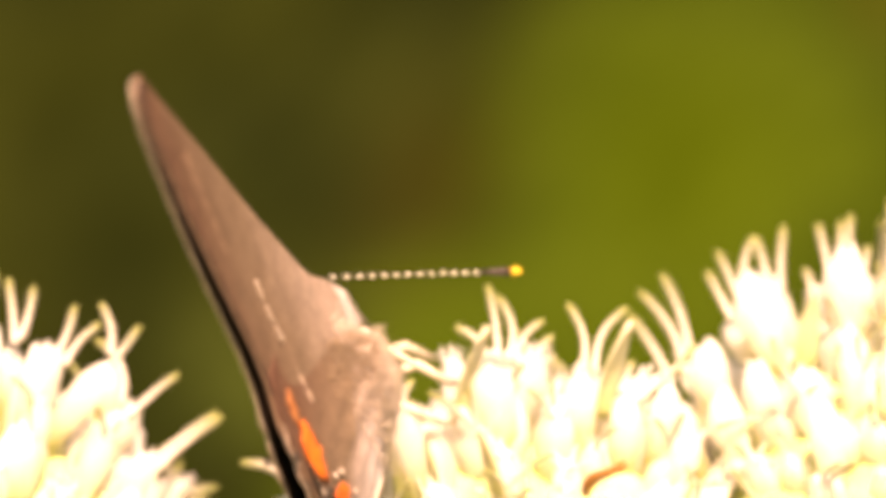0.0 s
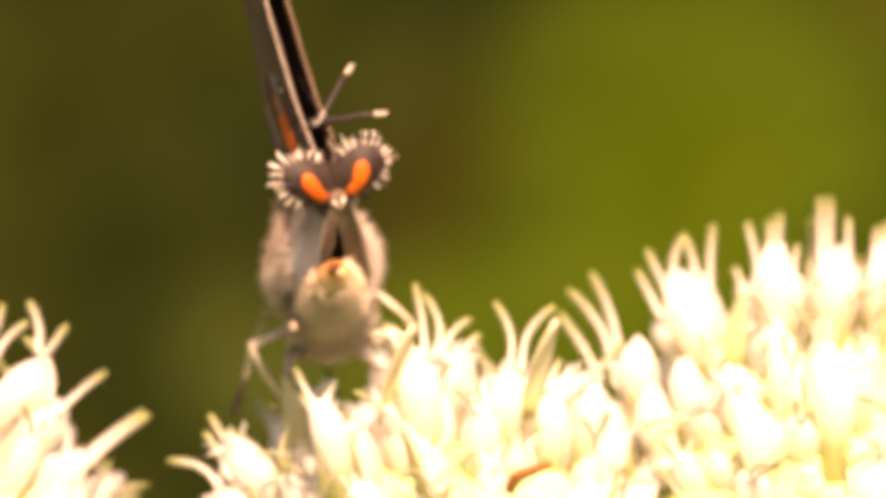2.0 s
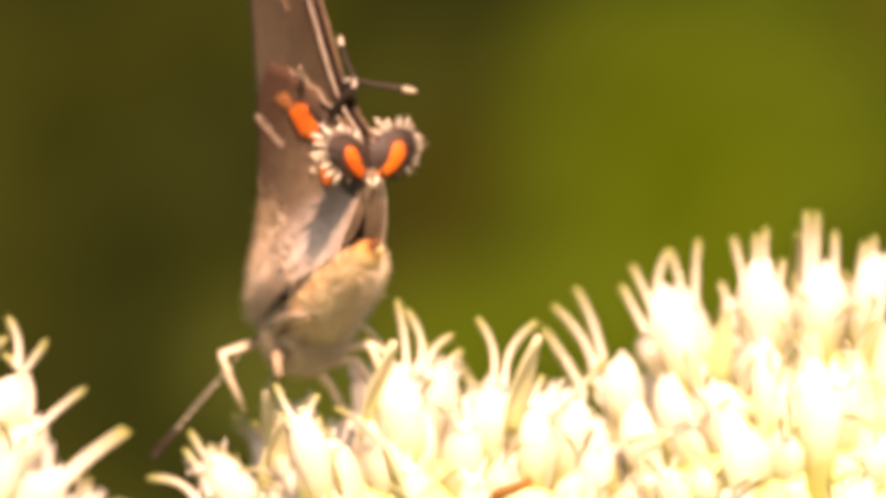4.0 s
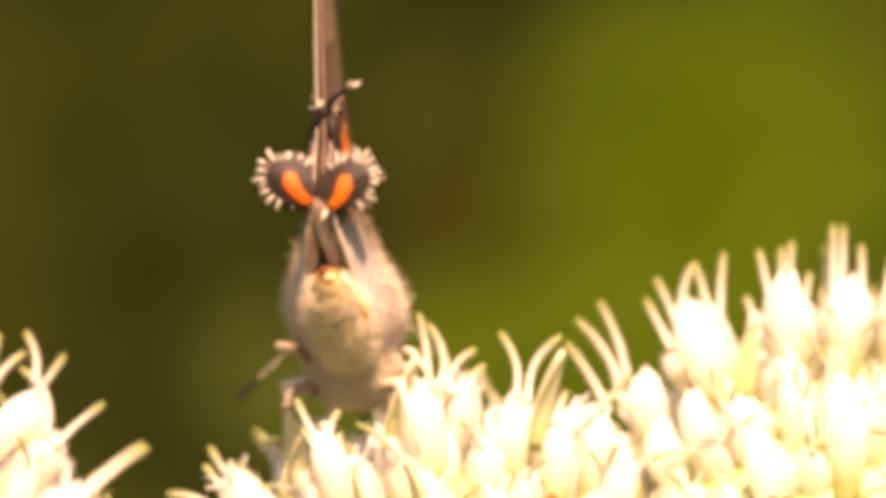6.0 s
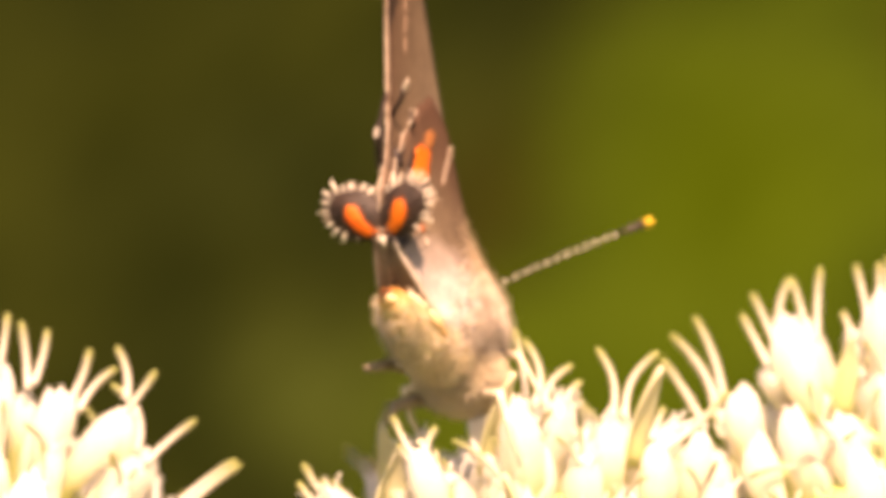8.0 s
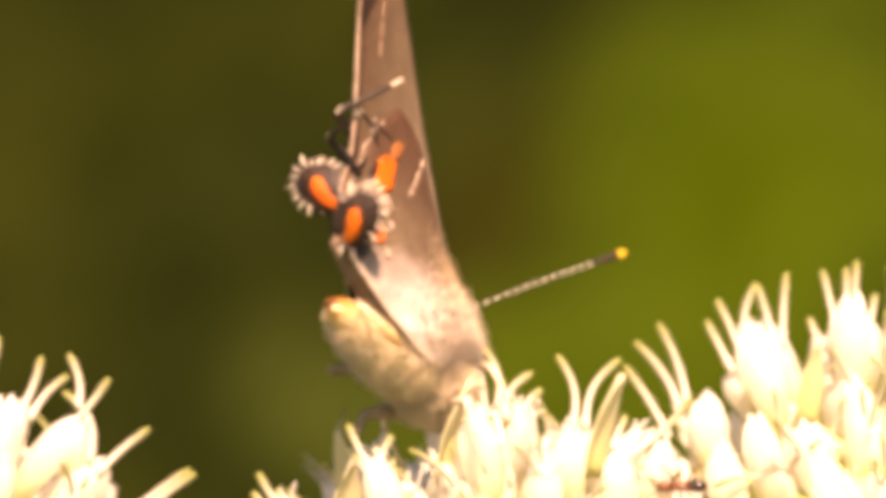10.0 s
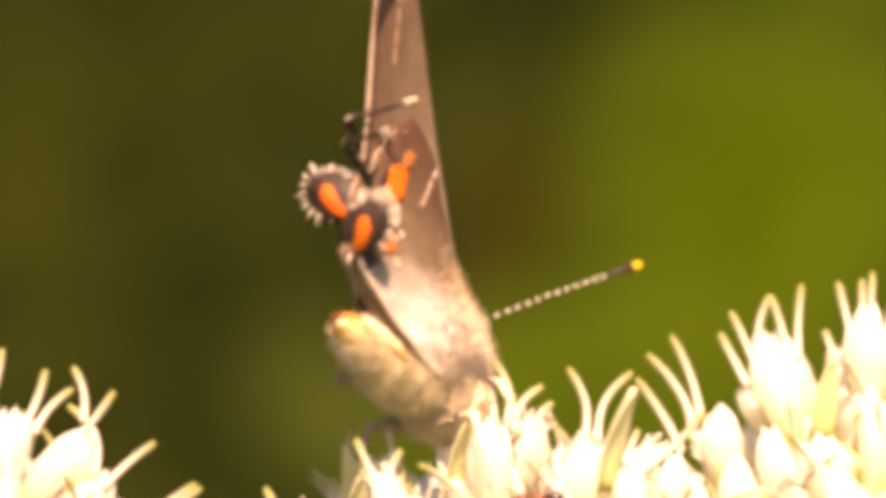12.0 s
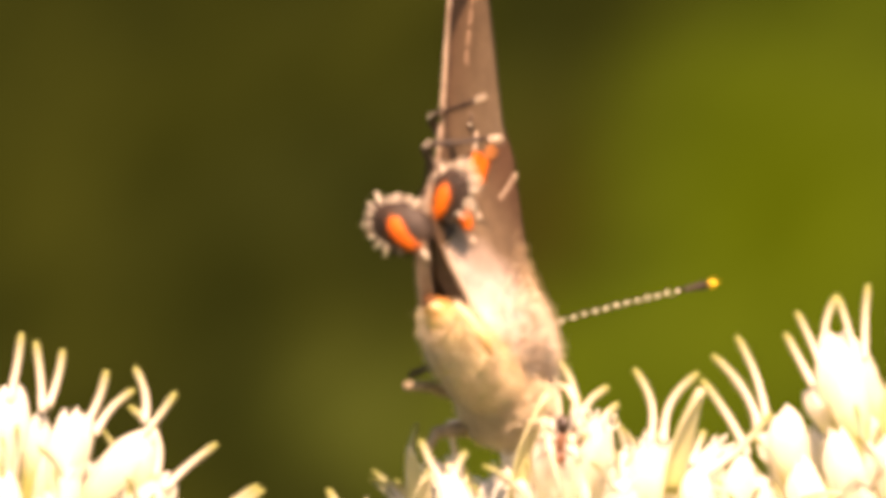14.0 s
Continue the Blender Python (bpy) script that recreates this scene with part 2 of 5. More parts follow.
def abdomen_mat():
    """Cream belly and sides, dark back, an orange ring towards the tip."""
    m, nt, b = base_mat("abdomen_cream", 0.7, 0.2)
    b.inputs["Subsurface Weight"].default_value = 0.4
    b.inputs["Subsurface Radius"].default_value = (1.0, 0.6, 0.3)
    b.inputs["Subsurface Scale"].default_value = 0.001
    tc = nt.nodes.new("ShaderNodeTexCoord")
    sp = nt.nodes.new("ShaderNodeSeparateXYZ")
    nt.links.new(tc.outputs["Object"], sp.inputs[0])
    n = noise_node(nt, 1500)
    ad = nt.nodes.new("ShaderNodeMath")
    ad.operation = "MULTIPLY_ADD"
    ad.inputs[1].default_value = 0.0007
    nt.links.new(n.outputs[0], ad.inputs[0])
    nt.links.new(sp.outputs[2], ad.inputs[2])
    up = nt.nodes.new("ShaderNodeMapRange")
    up.inputs[1].default_value, up.inputs[2].default_value = -0.0012, 0.0013
    nt.links.new(ad.outputs[0], up.inputs[0])
    r = ramp(nt, up.outputs[0], [(0.0, (0.46, 0.39, 0.24)), (0.45, (0.52, 0.44, 0.28)), (0.7, (0.44, 0.25, 0.1)), (0.82, (0.05, 0.03, 0.02))])
    wv = nt.nodes.new("ShaderNodeTexWave")
    wv.bands_direction = "X"
    wv.inputs["Scale"].default_value, wv.inputs["Distortion"].default_value = 260, 1.5
    nt.links.new(tc.outputs["Object"], wv.inputs["Vector"])
    mx = nt.nodes.new("ShaderNodeMix")
    mx.data_type, mx.blend_type = "RGBA", "MULTIPLY"
    mx.inputs[0].default_value = 0.12
    tip = nt.nodes.new("ShaderNodeMapRange")
    tip.inputs[1].default_value, tip.inputs[2].default_value = -0.0084, -0.0056
    nt.links.new(sp.outputs[0], tip.inputs[0])
    tr = ramp(nt, tip.outputs[0], [(0.0, (0.08, 0.045, 0.03)), (0.09, (0.2, 0.1, 0.05)), (0.18, (0.9, 0.62, 0.36)), (0.32, (1, 0.94, 0.82)), (1.0, (1, 1, 1))])
    tm = nt.nodes.new("ShaderNodeMix")
    tm.data_type, tm.blend_type = "RGBA", "MULTIPLY"
    tm.inputs[0].default_value = 1.0
    nt.links.new(r.outputs[0], tm.inputs[6])
    nt.links.new(tr.outputs[0], tm.inputs[7])
    nt.links.new(tm.outputs[2], mx.inputs[6])
    nt.links.new(wv.outputs[0], mx.inputs[7])
    nt.links.new(mx.outputs[2], b.inputs["Base Color"])
    return m


M_ABDOMEN = abdomen_mat()


def backdrop_mat():
    """Distant foliage with sun and shade painted into its colour: dark green shade, a brown gap and a brighter leafy
    slope.
    """
    m, nt, b = base_mat("distant_foliage", 0.9, 0.0)
    tc = nt.nodes.new("ShaderNodeTexCoord")
    n = noise_node(nt, 7.0, 4.0)

    def blob(x, z, sx, sz, turn=0.0):
        mp = nt.nodes.new("ShaderNodeMapping")
        mp.vector_type = "TEXTURE"
        mp.inputs["Location"].default_value = (x, 0, z)
        mp.inputs["Rotation"].default_value = (0, turn, 0)
        mp.inputs["Scale"].default_value = (sx, 50, sz)
        nt.links.new(tc.outputs["Object"], mp.inputs[0])
        g = nt.nodes.new("ShaderNodeTexGradient")
        g.gradient_type = "QUADRATIC_SPHERE"
        nt.links.new(mp.outputs[0], g.inputs[0])
        return g.outputs[1]

    def over(base, colour, fac):
        mx = nt.nodes.new("ShaderNodeMix")
        mx.data_type = "RGBA"
        nt.links.new(fac, mx.inputs[0])
        nt.links.new(base, mx.inputs[6])
        mx.inputs[7].default_value = (*colour, 1)
        return mx.outputs[2]

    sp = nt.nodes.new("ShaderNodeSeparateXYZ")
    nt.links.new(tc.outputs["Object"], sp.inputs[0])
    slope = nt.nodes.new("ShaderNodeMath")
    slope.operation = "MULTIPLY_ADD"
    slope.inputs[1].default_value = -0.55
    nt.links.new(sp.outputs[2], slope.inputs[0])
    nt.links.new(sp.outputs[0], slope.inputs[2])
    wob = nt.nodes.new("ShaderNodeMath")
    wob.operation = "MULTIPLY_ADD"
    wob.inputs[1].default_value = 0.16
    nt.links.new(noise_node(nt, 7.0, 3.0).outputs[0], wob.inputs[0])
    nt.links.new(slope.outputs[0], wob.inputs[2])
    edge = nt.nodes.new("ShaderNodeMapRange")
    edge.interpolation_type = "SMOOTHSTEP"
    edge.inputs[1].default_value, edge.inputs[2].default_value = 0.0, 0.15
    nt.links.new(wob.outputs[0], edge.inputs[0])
    # shaded and sunlit foliage tones, set by colour on either side of the slope
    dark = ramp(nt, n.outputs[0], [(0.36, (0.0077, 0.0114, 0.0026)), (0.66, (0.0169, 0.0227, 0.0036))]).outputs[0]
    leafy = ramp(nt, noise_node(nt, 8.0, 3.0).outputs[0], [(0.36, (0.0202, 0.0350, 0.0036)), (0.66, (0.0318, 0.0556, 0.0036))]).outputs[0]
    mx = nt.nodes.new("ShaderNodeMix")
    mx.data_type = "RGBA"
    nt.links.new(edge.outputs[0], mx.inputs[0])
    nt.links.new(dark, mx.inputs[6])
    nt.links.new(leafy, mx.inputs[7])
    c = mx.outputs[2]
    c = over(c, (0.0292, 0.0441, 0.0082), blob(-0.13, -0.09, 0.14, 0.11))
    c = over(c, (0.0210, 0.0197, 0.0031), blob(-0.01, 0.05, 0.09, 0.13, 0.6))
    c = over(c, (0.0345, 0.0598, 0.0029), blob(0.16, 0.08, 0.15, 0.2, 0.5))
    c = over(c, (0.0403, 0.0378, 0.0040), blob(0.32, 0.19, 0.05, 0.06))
    lean = nt.nodes.new("ShaderNodeMapping")
    lean.vector_type = "TEXTURE"
    lean.inputs["Rotation"].default_value = (0, 0.75, 0)
    lean.inputs["Scale"].default_value = (1.0, 1.0, 2.5)
    nt.links.new(tc.outputs["Object"], lean.inputs[0])
    streak = nt.nodes.new("ShaderNodeTexNoise")
    streak.inputs["Scale"].default_value, streak.inputs["Detail"].default_value = 24.0, 3.0
    nt.links.new(lean.outputs[0], streak.inputs["Vector"])
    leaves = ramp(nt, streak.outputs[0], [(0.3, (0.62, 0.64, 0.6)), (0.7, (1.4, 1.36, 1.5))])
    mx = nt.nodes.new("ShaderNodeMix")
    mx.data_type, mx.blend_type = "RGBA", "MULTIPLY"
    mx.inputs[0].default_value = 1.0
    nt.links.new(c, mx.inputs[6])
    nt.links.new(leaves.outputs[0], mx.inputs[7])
    nt.links.new(mx.outputs[2], b.inputs["Base Color"])
    return m


# ---- mesh helpers (millimetres) ----
def part(name, bm, material, parent, label="", at=None, smooth=True, kind=""):
    me = bpy.data.meshes.new(name)
    for v in bm.verts:
        v.co *= MM
    bm.to_mesh(me)
    bm.free()
    me.materials.append(material)
    if smooth:
        me.polygons.foreach_set("use_smooth", [True] * len(me.polygons))
    ob = new(name, me)
    ob.parent = parent
    if at is not None:
        ob.matrix_basis = at
    return tagged(ob, label, kind=kind)


def shared(name, me, parent, m, label=""):
    ob = new(name, me)
    ob.parent = parent
    ob.matrix_basis = m
    return tagged(ob, label)


def mm_pose(x, y, z, rx=0, ry=0, rz=0):
    return pose(x * MM, y * MM, z * MM, rx, ry, rz)


def tube(bm, pts, radii, n=8, flat=1.0):
    """A round tube along points, closed at both ends."""
    pts = [Vector(p) for p in pts]
    rings, side = [], None
    for i, p in enumerate(pts):
        d = (pts[min(i + 1, len(pts) - 1)] - pts[max(i - 1, 0)]).normalized()
        if side is None:
            side = d.orthogonal().normalized()
        side = (side - d * side.dot(d)).normalized()
        up = d.cross(side)
        r = radii[i] if hasattr(radii, "__len__") else radii
        rings.append([bm.verts.new(p + (side * math.cos(a) + up * math.sin(a) * flat) * r)
                      for a in (2 * math.pi * k / n for k in range(n))])
    for a, b in zip(rings, rings[1:]):
        for k in range(n):
            bm.faces.new((a[k], a[(k + 1) % n], b[(k + 1) % n], b[k]))
    bm.faces.new(rings[0][::-1])
    bm.faces.new(rings[-1])


def ellipsoid(bm, c, r, u=16, v=10, turn=None):
    m = Matrix.Translation(c) @ (turn or Matrix()) @ Matrix.Diagonal((*r, 1))
    bmesh.ops.create_uvsphere(bm, u_segments=u, v_segments=v, radius=1, matrix=m)


def sheet(bm, rows, thick=0.03):
    """A thin solid skin over a grid of points."""
    grid = [[Vector(p) for p in r] for r in rows]
    nr, nc = len(grid), len(grid[0])
    top, low = [], []
    for i in range(nr):
        tr, lr = [], []
        for j in range(nc):
            a = grid[min(i + 1, nr - 1)][j] - grid[max(i - 1, 0)][j]
            b = grid[i][min(j + 1, nc - 1)] - grid[i][max(j - 1, 0)]
            nrm = a.cross(b)
            nrm = nrm.normalized() if nrm.length > 1e-9 else Vector((0, 1, 0))
            tr.append(bm.verts.new(grid[i][j] + nrm * thick / 2))
            lr.append(bm.verts.new(grid[i][j] - nrm * thick / 2))
        top.append(tr)
        low.append(lr)
    for i in range(nr - 1):
        for j in range(nc - 1):
            bm.faces.new((top[i][j], top[i + 1][j], top[i + 1][j + 1], top[i][j + 1]))
            bm.faces.new((low[i][j], low[i][j + 1], low[i + 1][j + 1], low[i + 1][j]))
    edge = [(0, j) for j in range(nc)] + [(i, nc - 1) for i in range(1, nr)] + [(nr - 1, j) for j in range(nc - 2, -1, -1)] + [(i, 0) for i in range(nr - 2, 0, -1)]
    for (a, b), (c, d) in zip(edge, edge[1:] + edge[:1]):
        bm.faces.new((top[a][b], top[c][d], low[c][d], low[a][b]))


# ---- ground and distance ----
def ground():
    bm = bmesh.new()
    n = 40
    grid = [[bm.verts.new((math.copysign(abs(i / n) ** 3, i) * 300, math.copysign(abs(j / n) ** 3, j) * 300,
                           0.02 * noise.noise((i * 0.7, j * 0.7, 0)))) for j in range(-n, n + 1)] for i in range(-n, n + 1)]
    for i in range(2 * n):
        for j in range(2 * n):
            bm.faces.new((grid[i][j], grid[i + 1][j], grid[i + 1][j + 1], grid[i][j + 1]))
    for v in bm.verts:
        v.co /= MM
    tagged(part("ground", bm, mottled("meadow", (0.026, 0.052, 0.01), (0.065, 0.1, 0.024), 2.5, 0.9), None), "green meadow ground under the flowers", "ground", kind="structure")


def backdrop():
    """A tall curved bank of foliage two and a half metres behind the flowers."""
    bm = bmesh.new()
    cols = []
    for i in range(49):
        a = radians(-60 + 120 * i / 48)
        col = []
        for j in range(25):
            z = -0.62 + 2.6 * j / 24
            r = 2.6 + 0.03 * noise.noise((a * 4, z * 2, 3)) - 0.25 * z * 0.2
            col.append(bm.verts.new((r * math.sin(a) / MM, (r * math.cos(a) - 2.6) / MM, z / MM)))
        cols.append(col)
    for a, b in zip(cols, cols[1:]):
        for j in range(24):
            bm.faces.new((a[j], b[j], b[j + 1], a[j + 1]))
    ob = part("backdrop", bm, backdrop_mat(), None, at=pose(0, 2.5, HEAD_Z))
    tagged(ob, "soft out-of-focus bank of green and brown foliage", "foliage", kind="structure")


ground()
backdrop()


# ---- flower heads ----
def corolla_mesh(name, seed, open_lobes, length, width):
    """One small tubular flower: narrow foot, swollen throat, five lobes at the mouth."""
    rng = random.Random(seed)
    bm = bmesh.new()
    prof = [(0.0, 0.42), (0.14, 0.5), (0.3, 0.62), (0.46, 0.78), (0.6, 0.93), (0.73, 1.0), (0.85, 0.92), (0.94, 0.68), (1.0, 0.34)]
    n, rings = 15, []
    for f, r in prof:
        ring = []
        for k in range(n):
            a = 2 * math.pi * k / n
            rib = 1 + (0.14 * math.cos(5 * a) + 0.04 * math.cos(10 * a + 1)) * f
            rr = r * width * rib * (1 + rng.uniform(-0.03, 0.03))
            ring.append(bm.verts.new((rr * math.cos(a), rr * math.sin(a), f * length + 0.05 * rng.uniform(-1, 1))))
        rings.append(ring)
    for a, b in zip(rings, rings[1:]):
        for k in range(n):
            bm.faces.new((a[k], a[(k + 1) % n], b[(k + 1) % n], b[k]))
    top = rings[-1]
    mid = bm.verts.new((0, 0, length * 1.01))
    for k in range(n):
        bm.faces.new((top[k], top[(k + 1) % n], mid))
    for q in range(5):
        a = 2 * math.pi * (q + rng.uniform(-0.15, 0.15)) / 5
        d = Vector((math.cos(a), math.sin(a), 0))
        s = Vector((-d.y, d.x, 0))
        out = rng.uniform(0.35, 0.7) if open_lobes else rng.uniform(-0.1, 0.25)
        base = d * width * 0.52 + Vector((0, 0, length * 0.93))
        tall = rng.uniform(0.5, 0.95)
        rows = []
        for f, w in ((0, 0.26), (0.35, 0.22), (0.7, 0.12), (1.0, 0.02)):
            c = base + d * out * f * f + Vector((0, 0, tall * f))
            rows.append([c + s * width * w * t for t in (-1, 0, 1)])
        sheet(bm, rows, 0.06)
    me = bpy.data.meshes.new(name)
    for v in bm.verts:
        v.co *= MM
    bm.to_mesh(me)
    bm.free()
    me.materials.append(M_PETAL)
    me.polygons.foreach_set("use_smooth", [True] * len(me.polygons))
    return me


def bud_mesh(name, seed, length, width):
    """One closed floret: a pale tube that swells towards five pressed-together lobes of uneven length."""
    rng = random.Random(seed)
    bm = bmesh.new()
    prof = [(0.0, 0.5), (0.18, 0.55), (0.34, 0.64), (0.48, 0.76), (0.6, 0.87), (0.71, 0.94), (0.8, 0.92), (0.88, 0.8), (0.95, 0.58), (1.0, 0.3)]
    n, rings, lean, turn = 20, [], rng.uniform(0.05, 0.5), rng.uniform(0, 6.28)
    tall = [rng.uniform(-0.25, 0.4) for q in range(5)]
    for f, r in prof:
        c = Vector((math.cos(turn), math.sin(turn), 0)) * lean * f * f
        ring = []
        for k in range(n):
            a = 2 * math.pi * k / n
            lobe = 0.5 + 0.5 * math.cos(5 * a)
            rr = r * width * (1 + 0.17 * f * f * (lobe - 0.5) + 0.03 * rng.uniform(-1, 1))
            ring.append(bm.verts.new(c + Vector((rr * math.cos(a), rr * math.sin(a), f * length + max(0.0, f - 0.7) / 0.3 * (tall[int(k / 4 + 0.5) % 5] * lobe - 0.2 * (1 - lobe))))))
        rings.append(ring)
    for a, b in zip(rings, rings[1:]):
        for k in range(n):
            bm.faces.new((a[k], a[(k + 1) % n], b[(k + 1) % n], b[k]))
    mid = bm.verts.new(Vector((math.cos(turn), math.sin(turn), 0)) * lean + Vector((0, 0, length * 0.975)))
    for k in range(n):
        bm.faces.new((rings[-1][k], rings[-1][(k + 1) % n], mid))
    me = bpy.data.meshes.new(name)
    for v in bm.verts:
        v.co *= MM
    bm.to_mesh(me)
    bm.free()
    me.materials.append(M_PETAL)
    me.polygons.foreach_set("use_smooth", [True] * len(me.polygons))
    return me


def style_mesh(name, length, bow, r0=0.15, r1=0.19):
    """A style branch: a thin blunt rod along z, bowed towards +x."""
    bm = bmesh.new()
    pts, rad = [], []
    for i in range(9):
        f = i / 8
        pts.append((bow * length * (f ** 2), 0, length * f * (1 - 0.25 * abs(bow) * f)))
        rad.append((r0 + (r1 - r0) * f) * (1.0 if i < 8 else 0.6))
    tube(bm, pts, rad, 7)
    me = bpy.data.meshes.new(name)
    for v in bm.verts:
        v.co *= MM
    bm.to_mesh(me)
    bm.free()
    me.materials.append(M_STYLE)
    me.polygons.foreach_set("use_smooth", [True] * len(me.polygons))
    return me


def bract_mesh(name, length, width, curl):
    bm = bmesh.new()
    rows = []
    for i in range(9):
        f = i / 8
        w = width * (0.55 + 0.45 * math.sin(f * 2.2)) * (1 - f ** 2.2)
        rows.append([(t * w, curl * f * f + 0.35 * width * t * t, f * length) for t in (-1, -0.5, 0, 0.5, 1)])
    sheet(bm, rows, 0.08)
    me = bpy.data.meshes.new(name)
    for v in bm.verts:
        v.co *= MM
    bm.to_mesh(me)
    bm.free()
    me.materials.append(M_BRACT)
    me.polygons.foreach_set("use_smooth", [True] * len(me.polygons))
    return me


SLENDER = [corolla_mesh("floret", 23 + i, i % 3 == 1, 4.4 + 0.3 * (i % 4), 0.58 + 0.07 * (i % 3)) for i in range(8)]
BUDS = [bud_mesh("floret", 61 + i, 4.2 + 0.3 * (i % 4), 0.64 + 0.075 * (i % 3)) for i in range(8)]
STYLES = [style_mesh("style", 2.4 + 0.25 * i, b, 0.08, 0.1) for i, b in enumerate((0.15, 0.35, 0.6))]
BRACTS = [bract_mesh("bract", 3.2 + 0.4 * i, 0.66 + 0.06 * i, 0.2 + 0.3 * i) for i in range(3)]


def aim(at, direction, spin=0.0):
    """A pose at a place with its z axis along a direction."""
    q = Vector(direction).to_track_quat("Z", "Y").to_matrix().to_4x4()
    return Matrix.Translation(Vector(at) * MM) @ q @ pose(0, 0, 0, 0, 0, spin)


def rod(head, x0, z0, x1, z1, bow=0.0, y=0.0, dy=0.0, r=0.145):
    """A style branch of the head from its foot to its tip, bowed sideways by a share of its length (positive: to the right)."""
    a, b = Vector((x0, y, z0)), Vector((x1, y + dy, z1))
    d = b - a
    side = Vector((d.z, 0, -d.x)).normalized()
    bm = bmesh.new()
    pts = []
    for i in range(11):
        f = i / 10
        pts.append(a + d * f + side * d.length * bow * math.sin(math.pi * f) - a)
    zax = d.normalized()
    turn = zax.to_track_quat("Z", "Y").to_matrix().inverted()
    tube(bm, [turn @ p for p in pts], [r * (1.05 - 0.2 * math.sin(math.pi * i / 10)) * (0.6 if i == 10 else 1) for i in range(11)], 8)
    return part("style", bm, M_STYLE, head, at=Matrix.Translation(a * MM) @ turn.inverted().to_4x4())


def flower_head(cx, cy, cz, r, seed, count, label, lean, squash, florets, up=0.8):
    """A domed head: a green core on a stem, packed with florets, styles and narrow bracts."""
    rng = random.Random(seed)
    head = new("flower_head")
    head.matrix_basis = Matrix.Translation((cx * MM, cy * MM, HEAD_Z + cz * MM))
    tagged(head, label, "flower", "white flower heads")
    bm = bmesh.new()
    ellipsoid(bm, (0, 0, 0), (r * 0.85, r * 0.85, r * 0.81), 64, 40)
    for v in bm.verts:
        v.co += v.co.normalized() * (0.9 * noise.noise(v.co * 0.6) + 0.35 * noise.noise(v.co * 1.7))
    part("receptacle", bm, M_CORE, head, "yellow-green core of the flower head")
    bm = bmesh.new()
    base = -(HEAD_Z / MM + cz)
    tube(bm, [(lean[0] * f * f * 40, lean[1] * f * f * 40, -r * 0.5 + (base + r * 0.5) * f) for f in (0, 0.03, 0.1, 0.3, 0.6, 1.0)], [1.6, 1.2, 1.3, 1.5, 1.8, 2.2], 10)
    part("stem", bm, M_STEM, head, "slender green stem")
    golden = math.pi * (3 - math.sqrt(5))
    for i in range(count):
        u = 1 - (i + 0.5) / count * 1.35
        a = i * golden + rng.uniform(-0.12, 0.12)
        s = math.sqrt(max(0, 1 - u * u))
        d = Vector((s * math.cos(a), s * math.sin(a), u + rng.uniform(-0.04, 0.04))).normalized()
        foot = d * (r * 0.6 + rng.uniform(-0.4, 0.4)) - Vector((0, 0, 0.5))
        foot.z *= squash
        aimed = (d + Vector((0, -0.1, up)) + Vector((rng.uniform(-1, 1), rng.uniform(-1, 1), rng.uniform(-0.3, 1))) * 0.2).normalized()
        m = aim(foot, aimed, rng.uniform(0, 360))
        k = rng.uniform(0.86, 1.12)
        fl = shared("floret", rng.choice(florets), head, m @ Matrix.Scale(k, 4))
        if d.y < 0.5 and rng.random() < 0.55:
            for q in range(rng.choice((1, 2, 2))):
                shared("style", rng.choice(STYLES), fl, mm_pose(0, 0, 3.9, rng.uniform(-16, 16), rng.uniform(-16, 16), rng.uniform(0, 360)) @ Matrix.Scale(rng.uniform(0.8, 1.15), 4))
        if rng.random() < 0.5:
            shared("bract", rng.choice(BRACTS), head, aim(foot - d * 0.3, (aimed + Vector((rng.uniform(-1, 1), rng.uniform(-1, 1), 0)) * 0.3), rng.uniform(0, 360)))
    return head


def floret_at(head, x, z, y, dx, dz, dy=0.0, size=1.0, mesh=BUDS[0], spin=20):
    """A single floret of the head with its swollen throat at (x, z)."""
    d = Vector((dx, dy, dz)).normalized()
    return shared("floret", mesh, head, aim(Vector((x, y, z)) - d * 3.0 * size, d, spin) @ Matrix.Scale(size, 4))


left_head = flower_head(-23.4, 3.0, -12.0, 8.6, 11, 124, "domed head of small white tubular flowers with cream style branches", (-1, 0.4), 0.95, BUDS[:3] + SLENDER[3:])
mid_head = flower_head(-1.5, 2.6, -12.4, 9.3, 23, 140, "domed white flower head on which the butterfly stands", (0.2, 0.2), 0.95, SLENDER + BUDS[:2], 1.1)
right_head = flower_head(13.4, 7.0, -9.9, 10.6, 37, 170, "large domed head of overexposed white flowers, slightly out of focus", (1, 0.5), 0.95, BUDS[:5] + SLENDER[:4])


def styles_of(head, rows, y, florets, low=1.2):
    """Style branches that stand out of the head: foot x, z, tip x, z and bow, in the space of the place."""
    o = head.matrix_basis.translation / MM
    taken = []
    for k, (x0, z0, x1, z1, bow) in enumerate(rows):
        d = Vector((x1 - x0, 0, z1 - z0)).normalized() + Vector(((x0 - o.x) * 0.06, -0.25, 0.5))
        d.normalize()
        if all((Vector((x0, z0)) - q).length > 0.95 for q in taken):
            taken.append(Vector((x0, z0)))
            size = 0.9 + 0.07 * (k % 4)
            floret_at(head, x0 - o.x - d.x * low, z0 - o.z + HEAD_Z / MM - d.z * low, y - o.y + 0.2 + 0.3 * (k % 3), d.x, d.z, d.y, size, florets[k % 8], 31 * k)
        rod(head, x0 - o.x, z0 - o.z + HEAD_Z / MM, x1 - o.x, z1 - o.z + HEAD_Z / MM, bow, y - o.y, 0.3)


